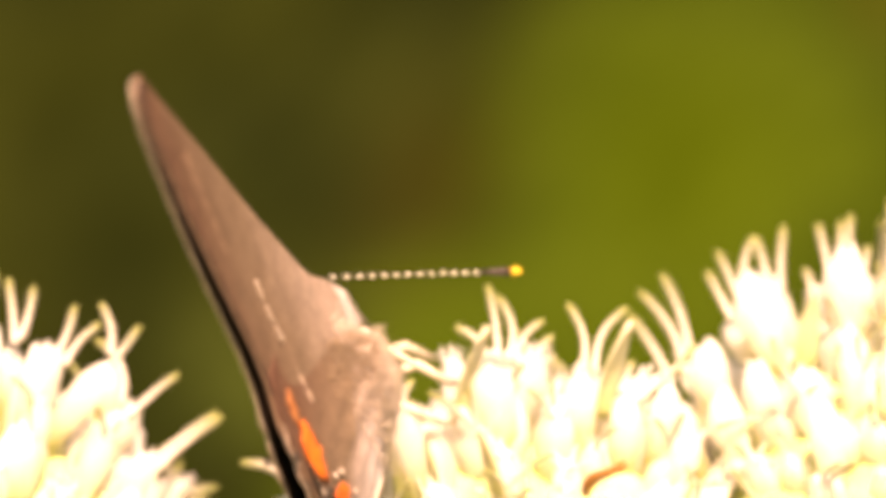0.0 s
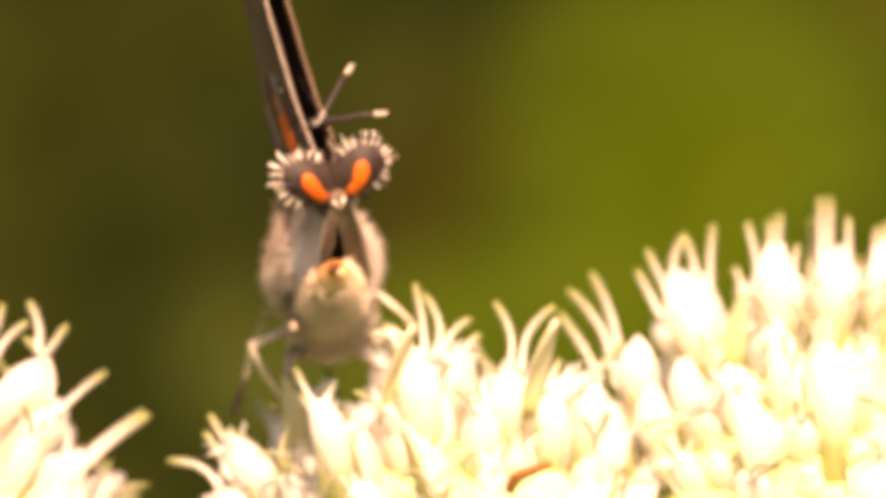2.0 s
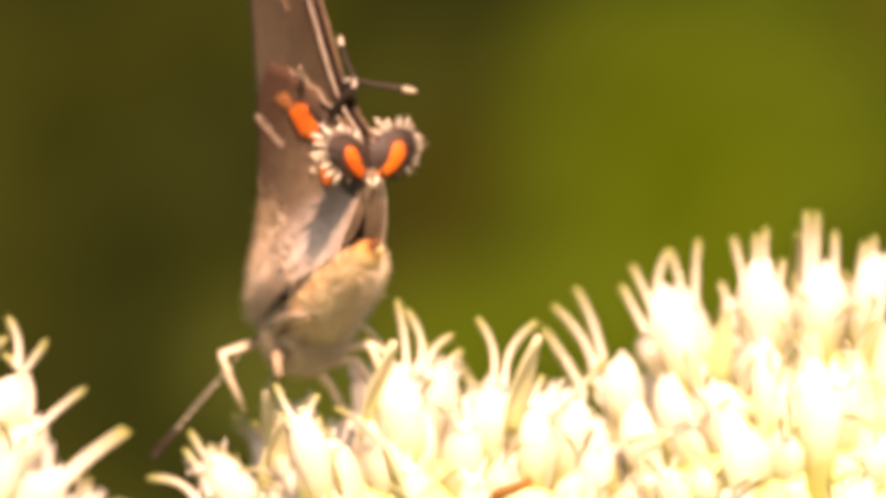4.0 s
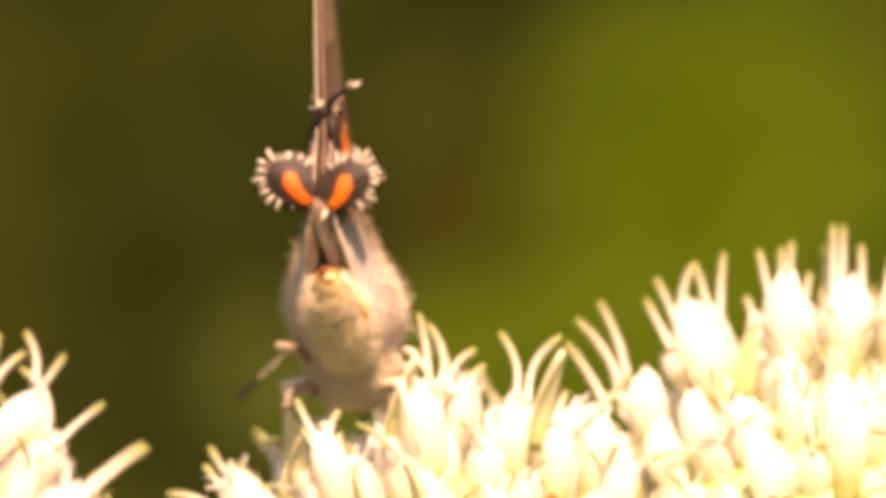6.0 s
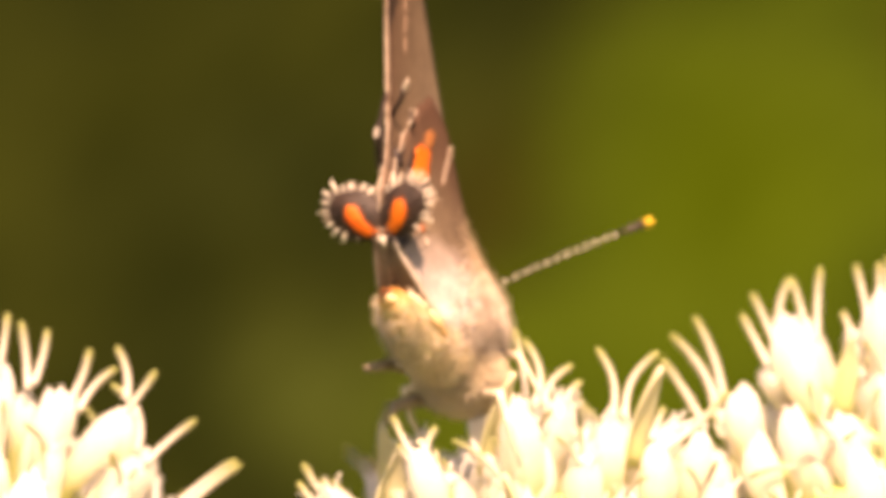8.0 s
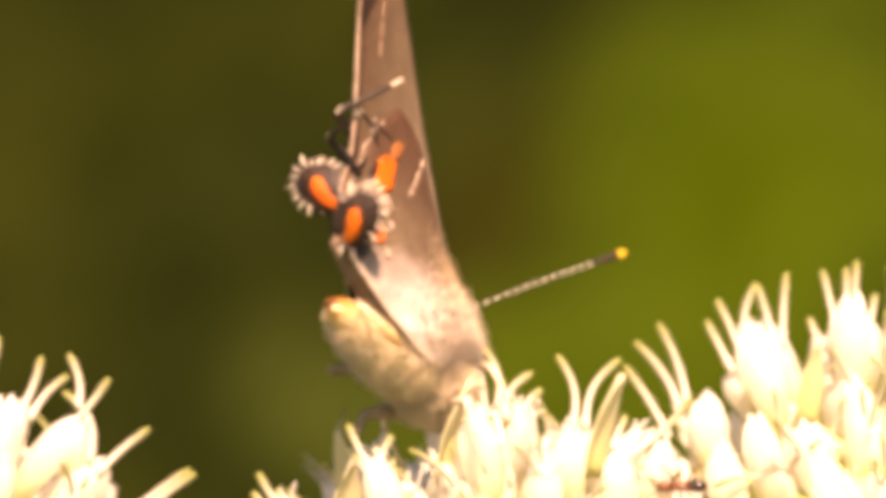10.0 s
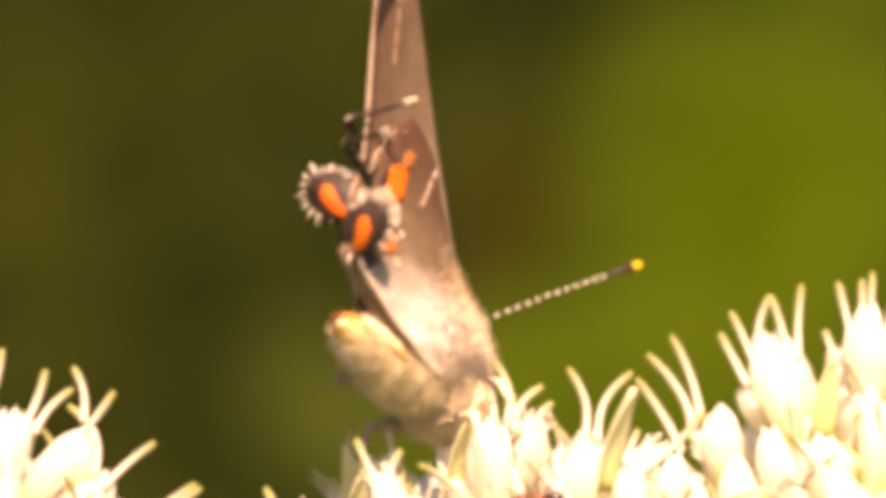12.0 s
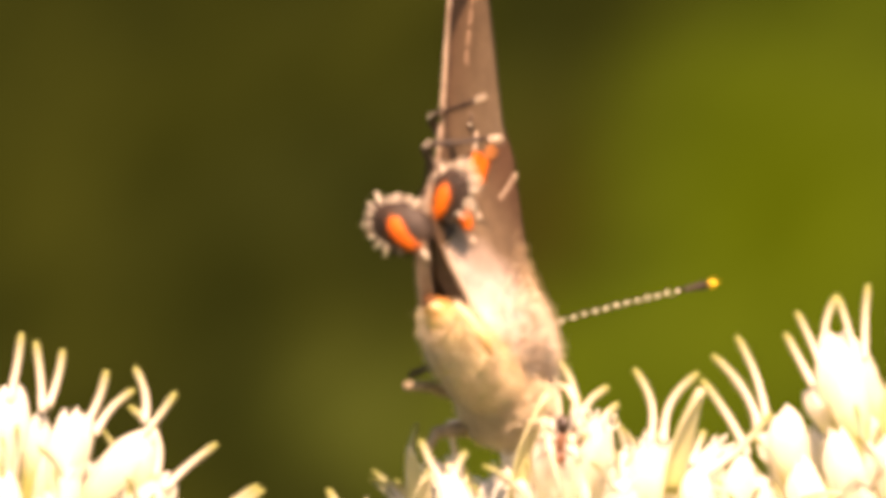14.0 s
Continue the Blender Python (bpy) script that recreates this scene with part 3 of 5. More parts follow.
styles_of(left_head, [
    (-16.2, -6.4, -13.5, -4.25, -0.03), (-16.0, -6.6, -13.3, -4.4, -0.03),
    (-16.9, -4.4, -15.0, -2.75, -0.03), (-18.2, -2.9, -16.5, -0.9, 0.04),
    (-17.6, -2.0, -18.0, 0.0, 0.1), (-17.2, -4.0, -18.2, -1.4, 0.2), (-19.8, -2.2, -19.0, -0.1, 0.05), (-19.4, -2.4, -18.0, -0.8, -0.08),
    (-21.1, -1.4, -20.6, 0.65, 0.04), (-21.3, -1.6, -21.6, 0.95, 0.02), (-22.5, -1.2, -22.1, 1.25, 0.02)], 0.5, BUDS, 1.6)
styles_of(mid_head, [
    (0.55, -2.7, 0.0, 0.0, 0.13), (1.05, -2.7, 2.3, -0.15, -0.15), (-1.45, -2.7, -0.55, -1.25, -0.12), (-1.95, -2.3, -0.9, -0.65, -0.16),
    (-2.65, -2.2, -3.05, 0.7, 0.03), (-2.35, -2.3, -2.7, 0.3, 0.16), (-3.0, -2.3, -4.3, -0.9, 0.15),
    (-9.3, -6.4, -10.9, -4.3, -0.05), (-10.1, -6.8, -11.1, -5.0, 0.05), (-10.3, -7.6, -12.5, -6.1, 0.2), (-9.8, -5.8, -10.2, -4.9, 0.0),
    (2.2, -3.9, 4.9, -1.6, 0.05), (2.0, -3.4, 2.5, -2.2, 0.0)], -1.0, SLENDER)
styles_of(mid_head, [
    (-6.3, -4.2, -5.9, -2.8, -0.1), (-6.5, -4.2, -7.5, -2.4, -0.03), (-6.6, -4.5, -7.3, -3.45, 0.03)], -4.2, SLENDER)
styles_of(right_head, [
    (4.8, -2.4, 3.0, 0.4, 0.08), (5.0, -2.0, 3.9, 1.1, 0.05), (4.3, -3.2, 2.6, -0.5, 0.03), (4.7, -2.8, 3.6, -0.3, 0.1),
    (6.7, -0.7, 5.7, 1.2, 0.0), (7.1, -0.3, 6.1, 2.0, 0.02), (7.3, 0.1, 7.6, 2.6, -0.12), (8.3, 0.1, 7.6, 2.6, 0.02), (8.6, 0.2, 8.75, 3.0, -0.02),
    (10.6, 1.0, 10.1, 3.1, 0.0), (11.0, 0.8, 11.0, 3.2, 0.0), (11.2, 0.8, 11.4, 3.45, 0.0), (10.0, 0.2, 9.6, 1.3, 0.0), (11.8, 0.8, 12.1, 2.2, 0.0)], 4.0, BUDS)
styles_of(right_head, [
    (13.0, 1.2, 13.0, 4.1, 0.0), (13.3, 1.2, 13.4, 4.05, 0.0), (14.1, 1.2, 14.1, 3.3, 0.0),
    (15.3, 1.1, 15.7, 3.1, 0.0), (15.0, 1.1, 15.3, 2.9, 0.0)], 4.0, BUDS)


def extras():
    """Pointed bracts between the florets, a withered floret and a greenish bud."""
    def at(head, x, z, y):
        o = head.matrix_basis.translation / MM
        return Vector((x - o.x, y - o.y, z - o.z + HEAD_Z / MM))
    for head, x, z, y, dx, dz, k in (
            (mid_head, -4.3, -4.6, -1.6, 0.12, 1, 2), (mid_head, 1.1, -4.4, -1.8, 0.12, 1, 2), (mid_head, -8.0, -7.4, -0.8, 0.05, 1, 2), (mid_head, -7.3, -6.2, -0.2, -0.1, 1, 1),
            (mid_head, -5.0, -6.5, -2.6, -0.3, 1, 1), (mid_head, -2.4, -7.4, -4.6, -0.25, 1, 0),
            (right_head, 9.2, -2.6, 2.0, 0.1, 1, 0)):
        shared("bract", BRACTS[k], head, aim(at(head, x, z, y), (dx, -0.15, dz), 175 + 9 * k))
    for head, x, z, y, dx, size, k in (
            (right_head, 8.1, -1.2, 2.6, -0.15, 1.15, 0), (right_head, 10.9, -0.4, 2.6, -0.05, 1.15, 3), (right_head, 13.3, 0.1, 2.8, 0, 1.2, 5), (right_head, 15.3, 0.1, 3.0, 0.1, 1.1, 6), (right_head, 17.4, -0.6, 3.0, 0.25, 1.1, 2),
            (right_head, 5.7, -3.1, 2.2, -0.25, 1.0, 5), (right_head, 6.5, -5.2, 1.0, -0.2, 1.0, 2), (right_head, 7.9, -4.4, 1.0, -0.15, 1.05, 7), (right_head, 9.5, -3.7, 0.8, -0.1, 1.0, 4), (right_head, 4.7, -4.9, 1.2, -0.3, 0.95, 0), (right_head, 11.2, -3.4, 0.6, 0, 1.0, 6), (right_head, 13.0, -4.1, -1.6, 0, 1.15, 1), (right_head, 17.2, -4.9, -0.6, 0.25, 1.1, 3), (right_head, 10.0, -5.8, -1.4, -0.2, 1.05, 6), (right_head, 14.3, -7.5, -3.2, 0.1, 1.15, 0),
            (mid_head, -2.6, -4.0, -2.0, -0.1, 1.1, 2), (mid_head, 0.4, -4.1, -1.9, 0.05, 1.0, 4), (mid_head, -5.9, -5.6, -4.0, -0.15, 1.0, 7), (mid_head, 2.3, -5.0, -1.8, 0.15, 0.95, 1), (mid_head, 3.6, -4.8, -1.0, 0.2, 0.95, 6),
            (left_head, -16.6, -6.9, 0.3, 0.5, 1.1, 0), (left_head, -20.7, -3.9, 0.2, 0.1, 1.05, 3), (left_head, -20.9, -6.2, -2.6, 0.0, 1.1, 5)):
        p = at(head, x, z, y)
        floret_at(head, p.x, p.z, p.y, dx, 1, -0.2, size, BUDS[k], 40 * k)
    bm = bmesh.new()
    rows = []
    for i in range(7):
        f = i / 6
        w = 0.5 * math.sin(math.pi * (0.15 + 0.8 * f))
        rows.append([(t * w, -0.3 * (1 - t * t) + 0.2 * math.sin(5 * f), 1.9 * f) for t in (-1, -0.4, 0.3, 1)])
    sheet(bm, rows, 0.15)
    part("withered_floret", bm, M_DEAD, mid_head, "withered brown floret", at=aim(at(mid_head, 0.4, -6.9, -5.2), (0.75, -0.2, 0.75)))
    bm = bmesh.new()
    ellipsoid(bm, (0, 0, 0), (0.5, 0.45, 0.55), 14, 10)
    tube(bm, [(0, 0, -0.4), (-0.2, 0, -1.2), (-0.5, 0, -2.4)], [0.2, 0.16, 0.16], 8)
    part("bud", bm, M_BUDGREEN, right_head, "small yellow-green bud", at=Matrix.Translation(at(right_head, 16.8, 2.1, 4.5) * MM))


extras()


# ---- butterfly (x: forward, y: its left, z: over its back) ----
WING_BASE = Vector((0.2, 0, 1.0))
TORNUS_DEG, TORNUS_R = 3.0, 9.6     # the hind corner, counted from the tail upwards


def fore_r(deg):
    """Reach of the forewing's outer edge: long towards its tip, cut off short at the hind corner."""
    r = 10.15 + 0.0059 * max(0.0, deg - 28) ** 2
    if deg > 65:
        r -= 1.7 * ((deg - 65) / 5) ** 2
    if deg < 24:
        r -= 0.02 * (24 - deg) ** 2
    return r


def hind_r(deg):
    """Reach of the hindwing's outer edge, round at its front corner, with the inner margin below the hind corner."""
    if deg < TORNUS_DEG:
        f = (TORNUS_DEG - deg) / 28
        return TORNUS_R * (1 - f) + 3.4 * f
    r = TORNUS_R + 0.012 * (min(deg, 30) - 3) + 0.06 * math.cos(deg * 0.9)
    if deg > 48:
        r -= 1.7 * ((deg - 48) / 8) ** 2
    return r


def line_r(deg):
    """Reach of the broken white line across the hindwing."""
    return 7.1 + 0.0019 * max(0.0, deg - 36) ** 2


def wing_point(side, deg, r, lift, fore=False):
    """A point of a wing from its base: spread beside the body, drawn together towards the edge and the back."""
    if fore:
        deg += 26 * max(0.0, (deg - 12) / 58) ** 4 * math.exp(-(r / 3.2) ** 4)
    low = 2.0 * max(0.0, 1 - (r / 10.2) ** 1.6)
    high = 1.1 * max(0.0, 1 - r / 10.0) ** 1.4
    f = min(1.0, max(0.0, (deg - 5) / 62))
    if not fore:
        low *= min(1.0, 0.52 + 0.48 * r / 2.8)
    if deg < 3 and not fore:
        low *= 1 - 0.45 * ((3 - deg) / 27) ** 1.5
    near = min(1.0, max(0.0, (deg - 15) / 39))
    if not fore and deg < 36:
        lift += 0.05 * math.sin(deg * 0.62 + 0.5 * r) * math.exp(-((r - 4.8) / 2.0) ** 2) * min(1.0, (36 - deg) / 12)
    spread = (low * (1 - f) + high * f) * (0.5 if fore else 1.0 - 0.42 * near) + lift + (0.0 if fore else (0.08 - 0.06 * near) * max(0.15, 1 - r / 9)) - (0.1 if fore else 0.22) * max(0.0, 1 - r / 2.5)
    if fore:
        spread += 0.15 * math.sin(math.pi * min(1.0, r / 20))
    elif deg > 10:
        spread += 0.19 * min(1.0, (deg - 10) / 14) * (r / 10) ** 1.5
    return Vector((-math.cos(radians(deg)) * r, side * spread, math.sin(radians(deg)) * r))


def wing_sheet(side, lo, hi, radius, lift, r_from=0.0, r_to=1.0, na=26, nr=22):
    bm = bmesh.new()
    rows = []
    for i in range(na + 1):
        deg = lo + (hi - lo) * i / na
        rr = radius(deg)
        rows.append([wing_point(side, deg, rr * (r_from + (r_to - r_from) * j / nr) + 0.02,
                                lift, radius is fore_r) for j in range(nr + 1)])
    sheet(bm, rows, 0.05)
    return bm


def edge_line(side, lo, hi, radius, lift, share, r, gaps=0, n=40, fore=False, uneven=0.0):
    """A raised line of scales that follows the wing's edge at a share of its reach, broken into dashes."""
    pieces = []
    spans = [(0, 1)] if not gaps else [((k + 0.06) / gaps, (k + 0.84) / gaps) for k in range(gaps)]
    for a, b in spans:
        bm = bmesh.new()
        m = max(4, int(n * (b - a)))
        tube(bm, [wing_point(side, lo + (hi - lo) * (a + (b - a) * k / m), radius(lo + (hi - lo) * (a + (b - a) * k / m)) * share, lift, fore) for k in range(m + 1)], [r * (1 + uneven * noise.noise((k * 0.83, a * 7, share * 5))) for k in range(m + 1)], 6, 1.0)
        pieces.append(bm)
    return pieces


def patch(side, deg, r, w, h, lift, turn=0.0):
    """A small rounded patch of scales on the wing, w along the edge and h towards the base, in millimetres."""
    bm = bmesh.new()
    rows = []
    for j in range(7):
        f = -1 + 2 * j / 6
        row = []
        for i in range(9):
            g = -1 + 2 * i / 8
            k = math.sqrt(max(0.02, 1 - f * f)) * (1 + 0.16 * math.sin(5 * f + deg) + 0.1 * math.sin(11 * f))
            u, v = g * w * k, f * h * (1 + 0.15 * math.sin(4 * g + deg))
            u, v = u * math.cos(turn) - v * math.sin(turn), u * math.sin(turn) + v * math.cos(turn)
            row.append(wing_point(side, deg + math.degrees(u / r), r + v, lift))
        rows.append(row)
    sheet(bm, rows, 0.05)
    return bm


def tail_lobe(side, hind):
    """The lobe at the wing's hind corner, turned outwards, with its orange crescent, white fringe and thin tails."""
    root = wing_point(side, 6, 9.4, 0.05)
    ax_out = Vector((-0.2, side * 0.97, 0.1)).normalized()
    ax_up = Vector((-0.45, 0.0, 0.89)).normalized()
    facing = Vector((-0.89, 0.0, -0.45))

    def disc(a, r):
        x, z = 0.68 + r * 1.18 * math.cos(a), 0.05 + r * 0.95 * math.sin(a)
        back = facing
        return root + ax_out * x + ax_up * (z + 0.15) + back * (0.5 * (1 - (r * 0.85) ** 2))

    bm = bmesh.new()
    rows = []
    for j in range(8):
        r = j / 7
        rows.append([disc(2 * math.pi * i / 28, max(r, 0.02)) for i in range(29)])
    sheet(bm, rows, 0.07)
    lobe = part("tail_lobe", bm, M_LOBE, hind, "dark brown lobe with an orange crescent and white fringe")
    bm = bmesh.new()
    rows = []
    back = facing * 0.06
    bez = lambda f: Vector((0.02, 0.28)) * (1 - f) ** 2 + Vector((0.08, -0.7)) * 2 * f * (1 - f) + Vector((-0.72, -0.72)) * f * f
    for i in range(15):
        f = i / 14
        c, d = bez(f), (bez(min(1, f + 0.03)) - bez(max(0, f - 0.03))).normalized()
        w = 0.25 * math.sin(math.pi * min(1, 0.15 + f * 0.8)) * (1 + 0.12 * math.sin(9 * f)) + 0.03
        line = []
        for t in (-1, -0.5, 0, 0.5, 1):
            q = c + Vector((-d.y, d.x)) * w * t
            line.append(disc(math.atan2(q.y, q.x), q.length) + back + Vector((-0.03, 0, 0)))
        rows.append(line)
    sheet(bm, rows, 0.05)
    part("crescent", bm, M_ORANGE, lobe, "bright orange crescent")
    rng = random.Random(5 + side)
    for i in range(12):
        a = radians(-62 + 180 * i / 11 + rng.uniform(-3, 3))
        p = disc(a, 0.84) + back * 0.5
        d = (disc(a, 1.1) - disc(a, 0.9)).normalized()
        length = rng.uniform(0.42, 0.66) * (1.0 if i > 3 else 0.7)
        bend = Vector((rng.uniform(-1, 1), rng.uniform(-1, 1), rng.uniform(-1, 1))) * 0.2
        w = rng.uniform(0.04, 0.066)
        bm = bmesh.new()
        tube(bm, [p, p + (d + bend * 0.3) * length * 0.45, p + (d + bend * 0.7) * length * 0.8, p + (d + bend) * length], [0.04, w, w * 0.9, 0.03], 6)
        part("fringe_tuft", bm, M_WHITE, lobe)
    for i in range(12):
        a = radians(-80 + 215 * i / 11 + rng.uniform(-7, 7))
        p = disc(a, 0.9) + back * 0.6
        d = (disc(a, 1.1) - disc(a, 0.9)).normalized()
        bm = bmesh.new()
        length = rng.uniform(0.2, 0.45)
        bend = Vector((rng.uniform(-1, 1), rng.uniform(-1, 1), rng.uniform(-1, 1))) * 0.3
        tube(bm, [p, p + (d + bend * 0.5) * length * 0.6, p + (d + bend) * length], [0.024, 0.032, 0.012], 6)
        part("fringe_hair", bm, M_FRINGE, lobe)
    bm = bmesh.new()
    q = disc(radians(232), 1.0)
    tube(bm, [q + ax_up * 0.12 + back, q + facing * 0.12 - ax_up * 0.1 - ax_out * 0.1, q + facing * 0.1 - ax_up * 0.34 - ax_out * 0.22], [0.04, 0.07, 0.025], 7)
    part("pale_tuft", bm, M_WHITE, lobe, "whitish tuft at the lobe's inner corner")
    bm = bmesh.new()
    for i in range(420):
        a, r = rng.uniform(0, 2 * math.pi), math.sqrt(rng.random())
        if 0.25 < r < 0.75 and 2.3 < a < 5.2:
            continue
        p = disc(a, r)
        g = (facing * 0.5 + (disc(a, r + 0.1) - disc(a, r)).normalized() + Vector((rng.uniform(-1, 1), rng.uniform(-1, 1), rng.uniform(-1, 1))) * 0.4).normalized()
        s = g.orthogonal().normalized() * 0.03
        t = bm.verts.new(p + g * rng.uniform(0.15, 0.34))
        v = [bm.verts.new(p + s), bm.verts.new(p - s * 0.5 + g.cross(s)), bm.verts.new(p - s * 0.5 - g.cross(s))]
        for k in range(3):
            bm.faces.new((v[k], v[(k + 1) % 3], t))
    part("lobe_fuzz", bm, M_LOBE, lobe, "ruffled dark scales", kind="stuff")
    return lobe


def tail(side, hind, deg, length, fat=1.0):
    """A thin black tail that bends sharply, with a white tip; its own space begins at its root."""
    root = wing_point(side, deg, hind_r(deg) - 0.1, 0.3)
    knots = [Vector(p) * length for p in ((0, 0, 0), (-0.55, 0, 0.1), (-0.98, 0, 0.02), (-1.06, 0, 0.25), (-0.98, 0, 0.7), (-0.92, 0.03, 1.2), (-0.9, 0, 1.72))]

    def path(f):
        k = min(5, int(max(0.0, f) * 6))
        return knots[k].lerp(knots[k + 1], f * 6 - k)
    bm = bmesh.new()
    tube(bm, [path(f) for f in (0, 0.167, 0.333, 0.42, 0.5, 0.667, 0.8, 0.9)], [fat * r for r in (0.2, 0.17, 0.15, 0.14, 0.11, 0.09, 0.1, 0.09)], 7)
    t = part("tail", bm, M_BLACK, hind, "thin black tail with a white tip", at=Matrix.Translation(root * MM))
    bm = bmesh.new()
    tube(bm, [path(f) for f in (0.86, 0.91, 0.97, 1.0)], [fat * r for r in (0.06, 0.08, 0.07, 0.03)], 8)
    part("tail_tip", bm, M_PALE, t, "white tip of the tail")
    bm = bmesh.new()
    tube(bm, [Vector(path(f)) + Vector((-0.1, 0.02 * side, -0.06)) for f in (0.1, 0.2, 0.31, 0.4, 0.5)], [fat * r for r in (0.03, 0.06, 0.055, 0.04, 0.015)], 6)
    part("tail_edge", bm, M_WHITE, t, "white upper edge of the tail")
    return t


def fur(bm, centre, radii, count, length, rng, keep=lambda d: True, lay=Vector((-0.4, 0, 0))):
    made = 0
    while made < count:
        d = Vector((rng.gauss(0, 1), rng.gauss(0, 1), rng.gauss(0, 1))).normalized()
        if not keep(d):
            continue
        p = Vector(centre) + Vector((d.x * radii[0], d.y * radii[1], d.z * radii[2])) * 0.96
        g = (d + lay + Vector((rng.uniform(-1, 1), rng.uniform(-1, 1), rng.uniform(-1, 1))) * 0.35).normalized()
        k = length * rng.uniform(0.5, 1.2)
        s = g.orthogonal().normalized() * 0.035
        w = g.cross(s)
        a = [bm.verts.new(p + s), bm.verts.new(p - s * 0.5 + w * 0.86), bm.verts.new(p - s * 0.5 - w * 0.86)]
        t = bm.verts.new(p + g * k)
        for i in range(3):
            bm.faces.new((a[i], a[(i + 1) % 3], t))
        made += 1


def antenna(bfly, side):
    """A banded antenna along its own x axis, with a dark club and a yellow tip."""
    root = mm_pose(0.4, side * 0.2, 3.8)
    curve = lambda f: (7.4 * f, 0, 0.08 * math.sin(math.pi * f))
    bm = bmesh.new()
    tube(bm, [curve(i / 20 * 0.8) for i in range(21)], 0.022, 7)
    shaft = part("antenna", bm, M_BLACK, bfly, "slender black antenna ringed with white, yellow at the tip", at=root)
    for i in range(13):
        f = 0.05 + 0.72 * (i / 12) ** 0.94
        a, b = Vector(curve(f - 0.012)), Vector(curve(f + 0.012))
        bm = bmesh.new()
        tube(bm, [a, (a + b) / 2, b], [0.032, 0.05, 0.032], 8)
        part("white_ring", bm, M_RING, shaft)
    bm = bmesh.new()
    tube(bm, [curve(f) for f in (0.78, 0.84, 0.9, 0.95)], [0.06, 0.11, 0.15, 0.16], 10)
    part("club", bm, M_BLACK, shaft, "dark club")
    bm = bmesh.new()
    tube(bm, [curve(f) for f in (0.945, 0.965, 0.985, 1.0)], [0.16, 0.17, 0.14, 0.06], 10)
    part("club_tip", bm, M_GOLD if side < 0 else M_BLACK, shaft, "yellow tip of the club" if side < 0 else "dark tip of the club")
    return shaft


def leg(bfly, side, pts, material=M_LEG, label="pale hairy leg", fat=1.0):
    bm = bmesh.new()
    tube(bm, [(x - 0.6, side * y, z - 0.4) for x, y, z in pts], [fat * r for r in (0.2, 0.17, 0.12, 0.09)], 8)
    part("leg", bm, material, bfly, label)


def inner_face(wing, side):
    """The side of a wing that faces the other wing is dark."""
    wing.data.materials.append(M_UPPER)
    for p in wing.data.polygons:
        if p.normal.y * side < -0.2:
            p.material_index = 1


